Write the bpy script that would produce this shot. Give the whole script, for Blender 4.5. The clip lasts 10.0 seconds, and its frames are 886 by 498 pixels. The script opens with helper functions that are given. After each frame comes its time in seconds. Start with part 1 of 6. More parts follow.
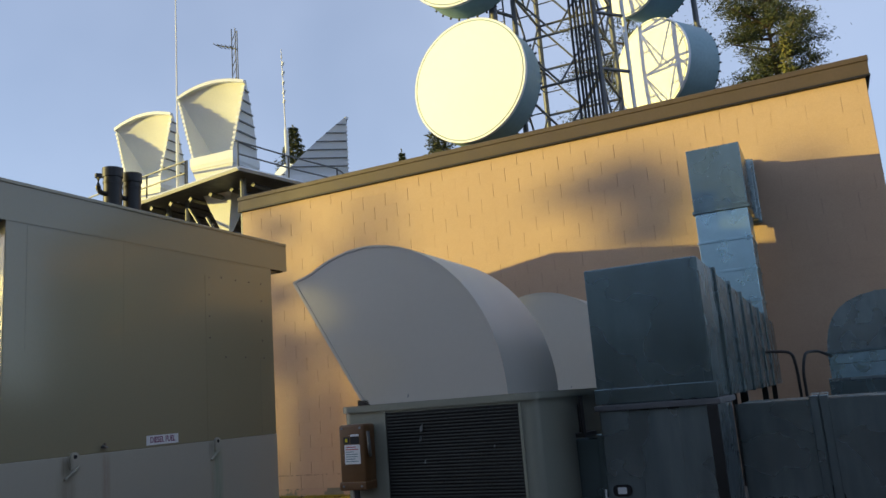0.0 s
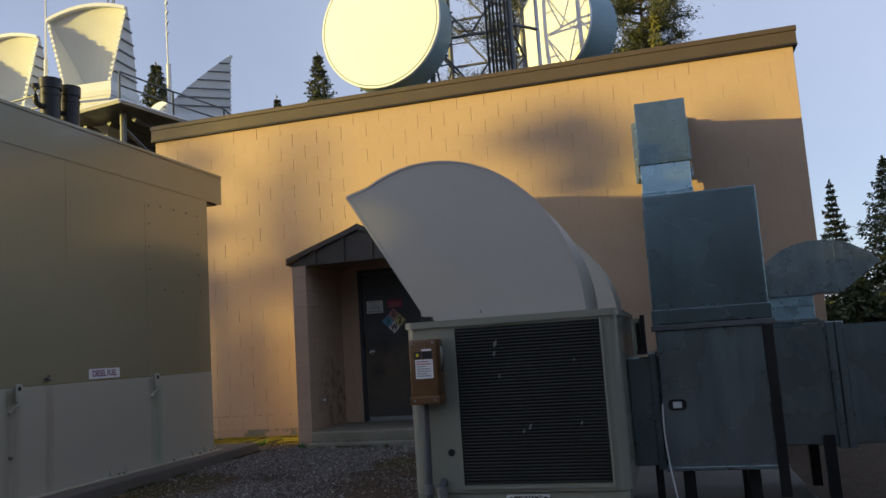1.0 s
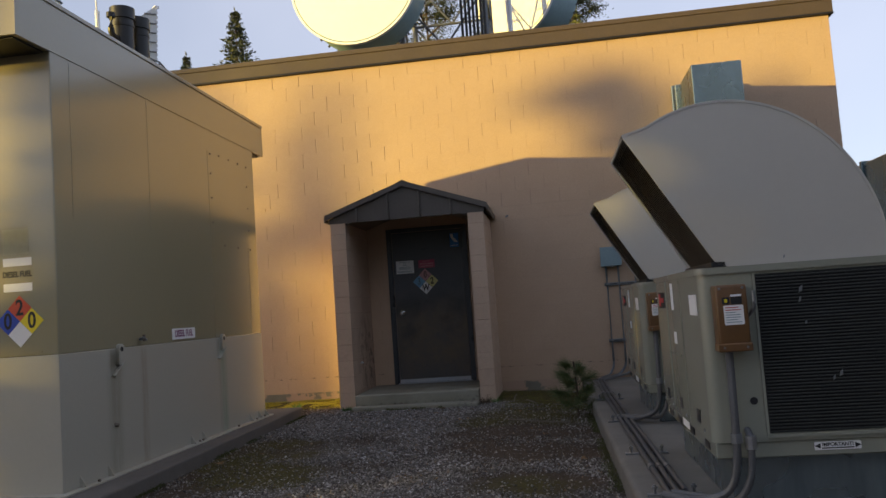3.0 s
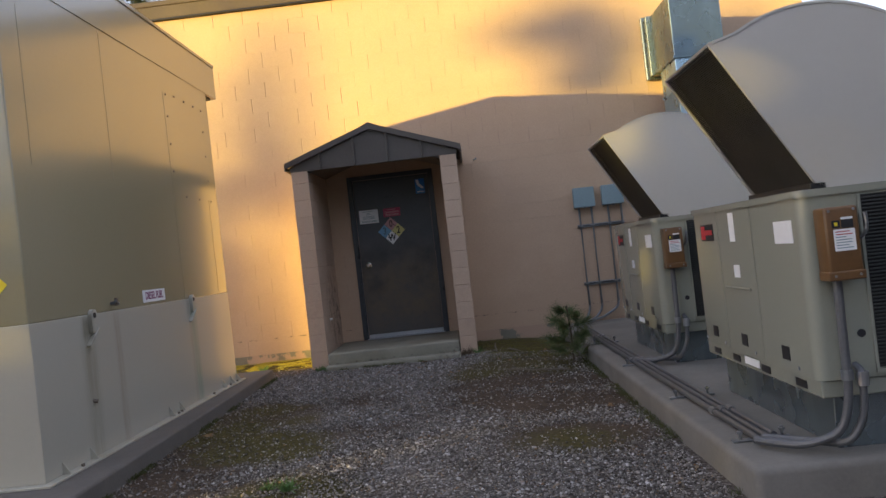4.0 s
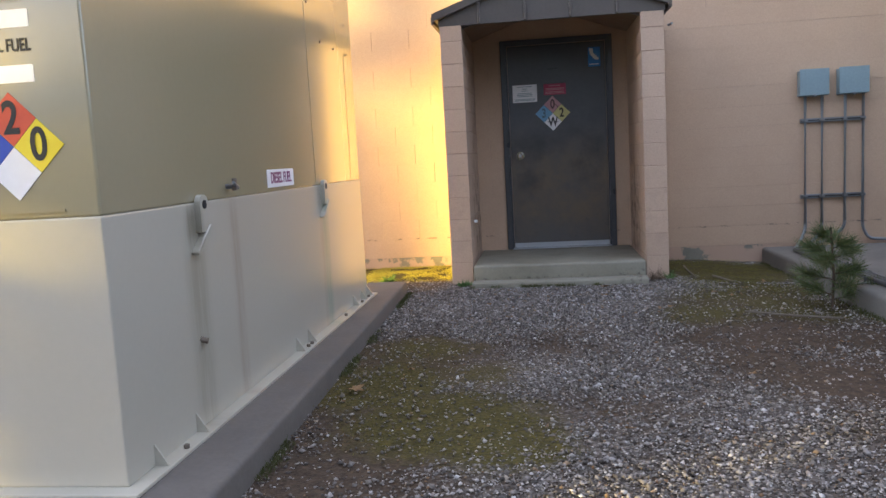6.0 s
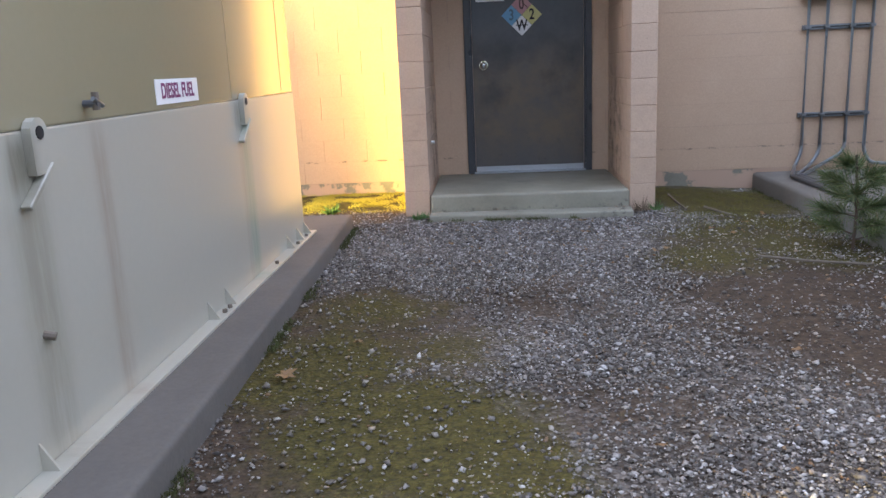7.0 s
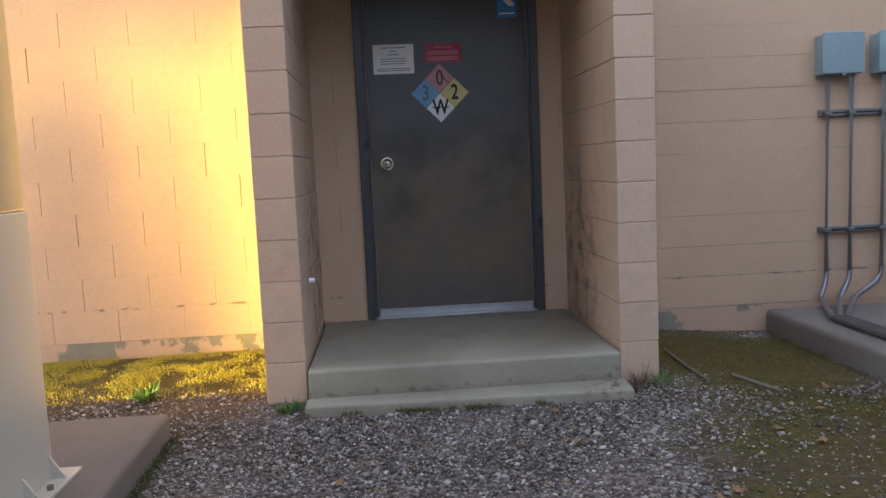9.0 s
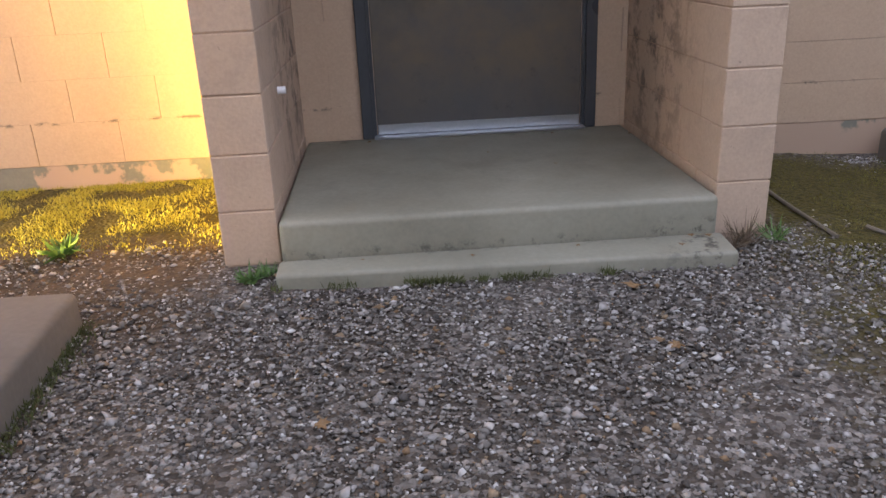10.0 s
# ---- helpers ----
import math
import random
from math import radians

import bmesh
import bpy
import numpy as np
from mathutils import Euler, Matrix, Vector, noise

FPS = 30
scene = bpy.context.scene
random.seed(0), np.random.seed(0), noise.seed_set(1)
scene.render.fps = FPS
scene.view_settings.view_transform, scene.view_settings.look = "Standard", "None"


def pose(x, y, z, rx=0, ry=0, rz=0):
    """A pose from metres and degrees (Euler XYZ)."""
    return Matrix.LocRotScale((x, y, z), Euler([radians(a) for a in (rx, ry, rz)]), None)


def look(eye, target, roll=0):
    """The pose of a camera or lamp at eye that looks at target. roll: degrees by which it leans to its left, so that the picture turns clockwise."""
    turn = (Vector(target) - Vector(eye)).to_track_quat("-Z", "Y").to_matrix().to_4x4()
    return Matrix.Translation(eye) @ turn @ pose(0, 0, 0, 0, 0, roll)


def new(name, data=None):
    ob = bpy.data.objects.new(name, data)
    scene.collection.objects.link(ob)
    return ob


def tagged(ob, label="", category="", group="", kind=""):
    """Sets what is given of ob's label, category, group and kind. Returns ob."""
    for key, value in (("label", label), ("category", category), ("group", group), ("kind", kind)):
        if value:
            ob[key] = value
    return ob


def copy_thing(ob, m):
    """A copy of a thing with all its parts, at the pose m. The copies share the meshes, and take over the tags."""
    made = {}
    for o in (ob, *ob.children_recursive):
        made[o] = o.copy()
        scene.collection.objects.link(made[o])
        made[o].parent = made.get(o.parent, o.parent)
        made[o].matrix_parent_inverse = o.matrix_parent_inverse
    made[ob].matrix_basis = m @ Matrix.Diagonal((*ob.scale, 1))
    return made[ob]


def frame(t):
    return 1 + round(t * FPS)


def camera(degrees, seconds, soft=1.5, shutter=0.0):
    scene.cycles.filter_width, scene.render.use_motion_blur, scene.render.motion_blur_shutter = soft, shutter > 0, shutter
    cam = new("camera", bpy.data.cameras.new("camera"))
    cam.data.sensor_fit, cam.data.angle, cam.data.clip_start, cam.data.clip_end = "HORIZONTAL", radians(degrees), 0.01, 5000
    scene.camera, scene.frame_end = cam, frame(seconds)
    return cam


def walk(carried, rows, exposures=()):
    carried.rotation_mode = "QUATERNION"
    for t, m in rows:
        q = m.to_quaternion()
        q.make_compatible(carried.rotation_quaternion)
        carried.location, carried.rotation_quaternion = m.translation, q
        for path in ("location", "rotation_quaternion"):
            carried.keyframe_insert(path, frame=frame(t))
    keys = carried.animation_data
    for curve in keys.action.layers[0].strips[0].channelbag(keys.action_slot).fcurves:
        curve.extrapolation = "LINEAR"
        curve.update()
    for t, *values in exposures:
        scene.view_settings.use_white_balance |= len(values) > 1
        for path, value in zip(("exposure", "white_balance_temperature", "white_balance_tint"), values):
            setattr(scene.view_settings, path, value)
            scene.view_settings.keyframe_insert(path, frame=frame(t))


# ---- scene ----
cam = camera(58.7, 10.0)
PATH = [
    (0, (0.277, -0.131, 1.257), (-0.557, 1.646, 1.64), -4.5),
    (0.5, (-0.245, -0.319, 1.169), (-0.949, 1.524, 1.495), -5.0),
    (1, (-0.749, -0.451, 1.137), (-1.271, 1.463, 1.387), -3.8),
    (1.5, (-1.201, -0.61, 1.17), (-1.615, 1.338, 1.353), -3.7),
    (2, (-1.692, -0.616, 1.178), (-1.862, 1.363, 1.411), -3.1),
    (2.5, (-2.187, -0.692, 1.188), (-2.285, 1.289, 1.447), -0.7),
    (3, (-2.729, -0.603, 1.162), (-2.997, 1.373, 1.316), -4.0),
    (3.2, (-2.94, -0.549, 1.173), (-3.21, 1.431, 1.252), -8.5),
    (4.3, (-3.761, 0.137, 1.152), (-3.796, 2.137, 1.159), -5.6),
    (4.5, (-3.99, 0.338, 1.135), (-4.098, 2.335, 1.135), -5.2),
    (5, (-4.143, 0.766, 1.17), (-4.333, 2.757, 1.167), -4.6),
    (5.5, (-4.319, 1.335, 1.148), (-4.443, 3.323, 0.967), -5.0),
    (6, (-4.625, 1.922, 1.17), (-4.881, 3.892, 0.943), -3.1),
    (6.2, (-4.67, 2.109, 1.184), (-4.896, 4.078, 0.916), -2.3),
    (7.3, (-4.862, 3.309, 1.15), (-4.928, 5.25, 0.674), -1.8),
    (7.5, (-4.907, 3.554, 1.145), (-4.886, 5.521, 0.784), 0.2),
    (8, (-4.913, 4.138, 1.16), (-4.838, 6.135, 1.087), -1.7),
    (8.5, (-4.963, 4.752, 1.124), (-4.837, 6.748, 1.11), -1.3),
    (9, (-4.851, 5.323, 1.135), (-4.717, 7.307, 0.922), -2.6),
    (9.5, (-4.927, 5.897, 1.035), (-4.822, 7.818, 0.487), 0.5),
    (10, (-4.872, 6.504, 1.038), (-4.761, 8.367, 0.319), -2.5),
]
EXPOSURES = [(0, 0.16, 5800, 11), (1.0, 0.1, 6120, 14), (2.0, 0.42, 6370, 15), (2.5, 0.27, 6470, 15), (3.2, 0.47, 6620, 16), (4.5, 1.37, 6520, 17), (5.0, 1.39, 6520, 17), (6.0, 2.02, 6370, 16), (7.5, 2.49, 6170, 15), (8.5, 2.19, 6270, 16), (9.0, 2.07, 6520, 17), (9.5, 2.2, 6720, 19), (10, 2.4, 6820, 19)]
walk(cam, [(t, look(eye, target, roll)) for t, eye, target, roll in PATH], EXPOSURES)

# ---------------------------------------------------------------- light
SUN_AZ, SUN_EL = radians(57.8), radians(5.0)      # angle from the wall's normal, towards the left
SUN = Vector((-math.sin(SUN_AZ) * math.cos(SUN_EL), -math.cos(SUN_AZ) * math.cos(SUN_EL), math.sin(SUN_EL)))
world = bpy.data.worlds.new("sky")
scene.world = world
world.use_nodes = True
wn = world.node_tree
sky = wn.nodes.new("ShaderNodeTexSky")
sky.sky_type = "NISHITA"
sky.sun_disc = False
sky.sun_elevation = radians(14)
sky.sun_rotation = math.atan2(SUN.x, SUN.y)
sky.altitude = 700
sky.air_density, sky.dust_density, sky.ozone_density = 1.0, 1.4, 1.5
where = wn.nodes.new("ShaderNodeTexCoord").outputs["Generated"]
drift = wn.nodes.new("ShaderNodeTexNoise")
drift.inputs["Scale"].default_value, drift.inputs["Detail"].default_value = 1.1, 5
wn.links.new(where, drift.inputs["Vector"])
thin = wn.nodes.new("ShaderNodeMapRange")
thin.inputs["From Min"].default_value, thin.inputs["From Max"].default_value = 0.3, 0.72
thin.inputs["To Min"].default_value, thin.inputs["To Max"].default_value = 0.22, 0.66
wn.links.new(drift.outputs["Fac"], thin.inputs["Value"])
veil = wn.nodes.new("ShaderNodeMix")          # thin high cloud over the clear sky
veil.data_type = "RGBA"
veil.inputs[7].default_value = (5.6, 6.1, 7.2, 1)
wn.links.new(thin.outputs[0], veil.inputs[0])
wn.links.new(sky.outputs[0], veil.inputs[6])
wn.links.new(veil.outputs[2], wn.nodes["Background"].inputs[0])
wn.nodes["Background"].inputs[1].default_value = 0.12
sun_data = bpy.data.lights.new("sun", "SUN")
sun_data.energy, sun_data.angle, sun_data.color = 6.0, radians(0.6), (1.0, 0.74, 0.16)
sun = new("sun", sun_data)
sun.matrix_world = look((0, 0, 60), Vector((0, 0, 60)) - SUN)

# ---------------------------------------------------------------- materials


def nodes(name):
    m = bpy.data.materials.new(name)
    m.use_nodes = True
    t = m.node_tree
    return m, t, t.nodes["Principled BSDF"]


def noise_tex(t, coord, scale, detail=4, rough=0.55, stretch=None):
    n = t.nodes.new("ShaderNodeTexNoise")
    n.inputs["Scale"].default_value, n.inputs["Detail"].default_value, n.inputs["Roughness"].default_value = scale, detail, rough
    if stretch:
        mp = t.nodes.new("ShaderNodeMapping")
        mp.inputs["Scale"].default_value = stretch
        t.links.new(coord, mp.inputs[0])
        coord = mp.outputs[0]
    t.links.new(coord, n.inputs["Vector"])
    return n.outputs["Fac"]


def ramp(t, fac, stops):
    r = t.nodes.new("ShaderNodeValToRGB")
    while len(r.color_ramp.elements) < len(stops):
        r.color_ramp.elements.new(0.5)
    for e, (p, c) in zip(r.color_ramp.elements, stops):
        e.position = p
        e.color = (*c, 1) if isinstance(c, tuple) else (c, c, c, 1)
    t.links.new(fac, r.inputs[0])
    return r.outputs[0]


def mix(t, fac, a, b, kind="MIX"):
    m = t.nodes.new("ShaderNodeMix")
    m.data_type, m.blend_type = "RGBA", kind
    for s, v in ((m.inputs[0], fac), (m.inputs[6], a), (m.inputs[7], b)):
        if isinstance(v, (int, float)):
            s.default_value = v
        elif isinstance(v, tuple):
            s.default_value = (*v, 1)
        else:
            t.links.new(v, s)
    return m.outputs[2]


def bump(t, bsdf, height, strength, distance):
    b = t.nodes.new("ShaderNodeBump")
    b.inputs["Strength"].default_value, b.inputs["Distance"].default_value = strength, distance
    t.links.new(height, b.inputs["Height"])
    t.links.new(b.outputs[0], bsdf.inputs["Normal"])


def surface(name, colour, dark=None, rough=0.6, metal=0.0, big=1.3, fine=40.0, amount=0.5, relief=0.3, depth=0.002, spread=0.12, stretch=None, per=0.0, coat=0.0, placed=False, extra=None, grain_mix=0.2):
    """A worn painted, cast or metal surface: broad stains, fine grain, uneven gloss."""
    m, t, b = nodes(name)
    co = t.nodes.new("ShaderNodeTexCoord").outputs["Object"]
    if placed:
        co = t.nodes.new("ShaderNodeNewGeometry").outputs["Position"]
    dark = dark or tuple(c * 0.62 for c in colour)
    broad = noise_tex(t, co, big, 6, 0.6, stretch)
    grain = noise_tex(t, co, fine, 3)
    c = mix(t, ramp(t, broad, [(0.2, 0.0), (0.82, min(1.0, amount * 1.1))]), colour, dark)
    c = mix(t, grain_mix, c, ramp(t, grain, [(0.3, 0.35), (0.7, 0.65)]), "OVERLAY")
    if per:
        info = t.nodes.new("ShaderNodeObjectInfo")
        c = mix(t, per, c, ramp(t, info.outputs["Random"], [(0, 0.25), (1, 0.75)]), "OVERLAY")
    if extra:
        c = extra(t, co, c)
    t.links.new(c, b.inputs["Base Color"])
    b.inputs["Metallic"].default_value = metal
    gloss = noise_tex(t, co, big * 1.4, 2, 0.45)
    t.links.new(ramp(t, gloss, [(0.18, max(0.02, rough - spread)), (0.82, min(1, rough + spread))]), b.inputs["Roughness"])
    b.inputs["Coat Weight"].default_value, b.inputs["Coat Roughness"].default_value = coat, 0.14
    if relief:
        bump(t, b, mix(t, 0.5, broad, grain), relief, depth)
    return m


def band(t, value, lo, hi, soft):
    """1 between lo and hi, falling off softly on both sides."""
    out = []
    for a, b2 in ((lo - soft, lo + soft), (hi + soft, hi - soft)):
        r = t.nodes.new("ShaderNodeMapRange")
        r.interpolation_type = "SMOOTHSTEP"
        lo2, hi2, flip = (a, b2, False) if a < b2 else (b2, a, True)
        r.inputs["From Min"].default_value, r.inputs["From Max"].default_value = lo2, hi2
        r.inputs["To Min"].default_value, r.inputs["To Max"].default_value = (1, 0) if flip else (0, 1)
        t.links.new(value, r.inputs["Value"])
        out.append(r.outputs[0])
    return times(t, *out)


def times(t, a, b2):
    m = t.nodes.new("ShaderNodeMath")
    m.operation = "MULTIPLY"
    for s, v in zip(m.inputs, (a, b2)):
        if isinstance(v, (int, float)):
            s.default_value = v
        else:
            t.links.new(v, s)
    return m.outputs[0]


def axes(t, co):
    s = t.nodes.new("ShaderNodeSeparateXYZ")
    t.links.new(co, s.inputs[0])
    return s.outputs


def mould(t, co, c):
    """Dark mould and scuffs on the lower porch blocks."""
    z = axes(t, co)[2]
    spots = ramp(t, noise_tex(t, co, 7, 8, 0.72), [(0.48, 0.0), (0.6, 0.8)])
    x = axes(t, co)[0]
    inner = t.nodes.new("ShaderNodeMath")
    inner.operation = "MAXIMUM"
    t.links.new(band(t, x, -3.76, -3.69, 0.02), inner.inputs[0])
    t.links.new(band(t, x, -5.32, -5.26, 0.02), inner.inputs[1])
    where_grown = ramp(t, times(t, inner.outputs[0], band(t, axes(t, co)[1], 9.62, 10.4, 0.3)), [(0.0, 0.12), (1.0, 1.0)])
    c = mix(t, times(t, times(t, spots, where_grown), band(t, z, 0.2, 1.0, 0.35)), c, (0.075, 0.06, 0.048))
    chips = ramp(t, noise_tex(t, co, 38, 6, 0.7), [(0.66, 0.0), (0.72, 0.7)])
    return mix(t, times(t, chips, band(t, z, -0.1, 1.6, 0.4)), c, (0.10, 0.075, 0.06))


def wall_wear(t, co, c):
    """Chipped paint and splash stains low on the wall."""
    z = axes(t, co)[2]
    chips = ramp(t, noise_tex(t, co, 22, 8, 0.7, (1, 1, 2.6)), [(0.64, 0.0), (0.68, 0.85)])
    c = mix(t, times(t, chips, band(t, z, 0.0, 0.36, 0.12)), c, (0.16, 0.125, 0.10))
    crumbs = ramp(t, noise_tex(t, co, 13, 7, 0.7, (1, 1, 2)), [(0.52, 0.0), (0.58, 0.9)])
    c = mix(t, times(t, crumbs, band(t, z, 0.319, 0.333, 0.007)), c, (0.13, 0.105, 0.085))
    bare = ramp(t, noise_tex(t, co, 4.5, 5, 0.6), [(0.5, 0.0), (0.54, 1.0)])
    return mix(t, times(t, bare, band(t, z, -0.3, 0.10, 0.035)), c, (0.27, 0.25, 0.2))


def flaked_paint(t, co, c):
    """Wall paint that has flaked off the footing in ragged patches."""
    kept = ramp(t, noise_tex(t, co, 2.4, 7, 0.62), [(0.5, 0.0), (0.525, 1.0)])
    east = ramp(t, noise_tex(t, co, 2.4, 7, 0.62), [(0.4, 0.0), (0.425, 1.0)])
    kept = mix(t, band(t, axes(t, co)[0], -3.6, 2.0, 0.2), kept, east)
    return mix(t, kept, c, (0.46, 0.32, 0.23))


def tank_streaks_and_shade(t, co, c):
    """Run marks under the lugs and the valve; smudges beside the lugs paint their shadow."""
    _, y, z = axes(t, co)
    broken = ramp(t, noise_tex(t, co, 9, 6, 0.6, (1, 3, 0.35)), [(0.3, 0.25), (0.65, 1.0)])
    for y0, wide, top, tint, much in ((4.985, 0.05, 1.03, (0.13, 0.11, 0.07), 0.8), (6.87, 0.04, 1.03, (0.13, 0.11, 0.07), 0.6), (5.0, 0.085, 0.92, (0.2, 0.175, 0.115), 0.5), (5.43, 0.045, 1.02, (0.29, 0.205, 0.145), 0.6), (6.97, 0.065, 0.94, (0.17, 0.27, 0.19), 0.65), (6.88, 0.03, 0.9, (0.24, 0.19, 0.13), 0.35)):
        c = mix(t, times(t, times(t, times(t, band(t, y, y0 - wide, y0 + wide, wide * 0.7), band(t, z, 0.88 if top > 1.02 else 0.1, top, 0.05 if top > 1.02 else 0.12)), broken), much), c, tint)
    return c


def step_wear(t, co, c):
    """Grime in the joint between the steps, at their ends and along the door."""
    x, y, z = axes(t, co)
    specks = ramp(t, noise_tex(t, co, 16, 8, 0.72), [(0.52, 0.0), (0.62, 0.9)])
    c = mix(t, times(t, specks, times(t, band(t, y, 9.055, 9.1, 0.02), band(t, z, 0.03, 0.062, 0.016))), c, (0.03, 0.027, 0.022))
    c = mix(t, times(t, times(t, specks, band(t, x, -3.93, -3.6, 0.12)), band(t, z, -0.1, 0.09, 0.03)), c, (0.055, 0.047, 0.036))
    c = mix(t, times(t, times(t, specks, 0.6), band(t, y, 10.22, 10.4, 0.06)), c, (0.05, 0.045, 0.036))
    rub = ramp(t, noise_tex(t, co, 5, 6, 0.65), [(0.5, 0.0), (0.7, 0.4)])
    return mix(t, times(t, rub, band(t, y, 9.3, 10.0, 0.3)), c, (0.13, 0.125, 0.105))


def door_reflection_and_wear(t, co, c):
    """Reflected brown painted into the lower leaf, a dark clouded middle, scuffs low down."""
    z = axes(t, co)[2]
    cloud = ramp(t, noise_tex(t, co, 3.2, 6, 0.65), [(0.3, 0.25), (0.6, 1.0)])
    c = mix(t, times(t, cloud, band(t, z, 0.3, 1.25, 0.35)), c, (0.14, 0.105, 0.07))
    dark_cloud = ramp(t, noise_tex(t, co, 2.1, 5, 0.6), [(0.5, 0.0), (0.68, 0.75)])
    c = mix(t, times(t, dark_cloud, band(t, z, 0.7, 1.5, 0.35)), c, (0.03, 0.032, 0.036))
    scuff = ramp(t, noise_tex(t, co, 12, 7, 0.7), [(0.58, 0.0), (0.72, 0.6)])
    return mix(t, times(t, scuff, band(t, z, 0.1, 0.55, 0.12)), c, (0.035, 0.035, 0.036))


M = {}
M["block"] = surface("painted_block", (0.512, 0.364, 0.25), (0.447, 0.313, 0.214), 0.75, placed=True, extra=wall_wear, big=2.2, fine=90, amount=0.6, relief=0.55, depth=0.004, per=0.015)
M["joint"] = surface("painted_joint", (0.44, 0.315, 0.235), (0.36, 0.255, 0.19), 0.85, fine=60)
M["porch_block"] = surface("porch_block", (0.54, 0.395, 0.29), (0.42, 0.31, 0.235), 0.75, big=3.2, fine=80, amount=0.35, relief=0.6, depth=0.005, per=0.08, extra=mould, placed=True)
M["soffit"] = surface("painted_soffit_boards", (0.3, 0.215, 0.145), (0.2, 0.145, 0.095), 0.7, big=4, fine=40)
M["sky_blue"] = surface("bright_blue_sticker", (0.03, 0.2, 0.55), None, 0.4, fine=30, amount=0.2, relief=0)
M["base_concrete"] = surface("foundation_concrete", (0.25, 0.235, 0.185), (0.17, 0.16, 0.125), 0.85, big=4, fine=70, amount=1.0, extra=flaked_paint)
M["step"] = surface("step_paint", (0.30, 0.283, 0.222), (0.165, 0.152, 0.112), 0.62, big=2.2, fine=60, amount=0.85, relief=0.35, extra=step_wear)
M["concrete"] = surface("pad_concrete", (0.15, 0.134, 0.118), (0.075, 0.067, 0.058), 0.85, big=2, fine=50, amount=0.7, relief=0.5, depth=0.004)
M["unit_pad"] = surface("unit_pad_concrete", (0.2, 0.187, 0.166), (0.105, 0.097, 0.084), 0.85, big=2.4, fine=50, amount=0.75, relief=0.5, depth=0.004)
M["fascia"] = surface("brown_metal_fascia", (0.088, 0.064, 0.045), (0.055, 0.04, 0.028), 0.5, big=3, fine=30, relief=0.08)
M["roof_metal"] = surface("brown_roof_metal", (0.105, 0.088, 0.075), (0.06, 0.05, 0.043), 0.45, big=3, fine=50, relief=0.1)
M["roofing"] = surface("roofing", (0.12, 0.11, 0.1), None, 0.9, fine=20)
M["door"] = surface("door_paint", (0.078, 0.083, 0.092), (0.055, 0.058, 0.065), 0.38, big=2.2, fine=25, amount=0.9, relief=0.06, spread=0.1, extra=door_reflection_and_wear)
M["frame"] = surface("door_frame_paint", (0.055, 0.06, 0.068), None, 0.33, fine=30, relief=0.05)
M["steel"] = surface("brushed_steel", (0.55, 0.57, 0.6), None, 0.35, 1.0, fine=80, relief=0.1)
M["chrome"] = surface("polished_chrome", (0.85, 0.86, 0.88), None, 0.16, 1.0, fine=60, amount=0.1, relief=0)
M["galv"] = surface("galvanised_sheet", (0.32, 0.39, 0.42), (0.14, 0.175, 0.195), 0.28, 0.8, big=3.2, fine=12, amount=0.8, relief=0.03, depth=0.005, spread=0.08, grain_mix=0.05, stretch=(2.5, 2.5, 0.4))
M["galv_bright"] = surface("bright_galvanised_sheet", (0.46, 0.64, 0.74), (0.31, 0.46, 0.55), 0.3, 0.95, big=4, fine=25, relief=0.06, depth=0.004, grain_mix=0.08)
M["galv_dark"] = surface("weathered_duct_sheet", (0.225, 0.3, 0.335), (0.12, 0.165, 0.19), 0.27, 0.9, big=2.8, fine=14, amount=0.8, relief=0.025, depth=0.004, spread=0.06, grain_mix=0.06, stretch=(2, 2, 0.5))
M["unit"] = surface("unit_paint", (0.265, 0.272, 0.225), (0.225, 0.23, 0.188), 0.27, big=1.2, fine=60, amount=0.15, spread=0.0, relief=0, coat=0.3, grain_mix=0.05)
M["hood"] = surface("hood_sheet", (0.52, 0.505, 0.465), (0.45, 0.435, 0.40), 0.4, 0.15, big=0.8, fine=30, amount=0.6, relief=0.03, depth=0.003, grain_mix=0.03)
M["fin"] = surface("coil_fin", (0.022, 0.025, 0.021), (0.012, 0.013, 0.012), 0.55, 0.3, big=5, fine=60, relief=0)
M["coil"] = surface("coil_black", (0.014, 0.014, 0.014), None, 0.85, fine=60, relief=0)
M["mesh"] = surface("screen_metal", (0.04, 0.04, 0.037), None, 0.55, 0.4, fine=60, relief=0)
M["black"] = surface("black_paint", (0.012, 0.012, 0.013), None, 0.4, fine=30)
M["amber"] = surface("amber_box", (0.16, 0.078, 0.026), (0.06, 0.034, 0.018), 0.4, big=6, fine=40)
M["jbox"] = surface("blue_grey_enamel", (0.22, 0.31, 0.335), (0.17, 0.24, 0.265), 0.42, big=4, fine=50)
M["conduit"] = surface("conduit_zinc", (0.25, 0.265, 0.28), (0.17, 0.18, 0.19), 0.38, 0.7, fine=70, relief=0.1)
M["conduit_dark"] = surface("aged_conduit", (0.14, 0.145, 0.155), (0.08, 0.082, 0.088), 0.5, 0.5, fine=70, relief=0.1)
M["cream"] = surface("tank_upper_paint", (0.305, 0.27, 0.17), (0.258, 0.228, 0.142), 0.26, big=0.9, fine=35, amount=0.25, relief=0, spread=0.0, coat=0.9, grain_mix=0.04)
M["cream_low"] = surface("tank_lower_paint", extra=tank_streaks_and_shade, colour=(0.44, 0.42, 0.35), dark=(0.41, 0.39, 0.315), rough=0.3, spread=0.03, grain_mix=0.04, big=0.7, fine=35, amount=0.4, relief=0, coat=0.25)
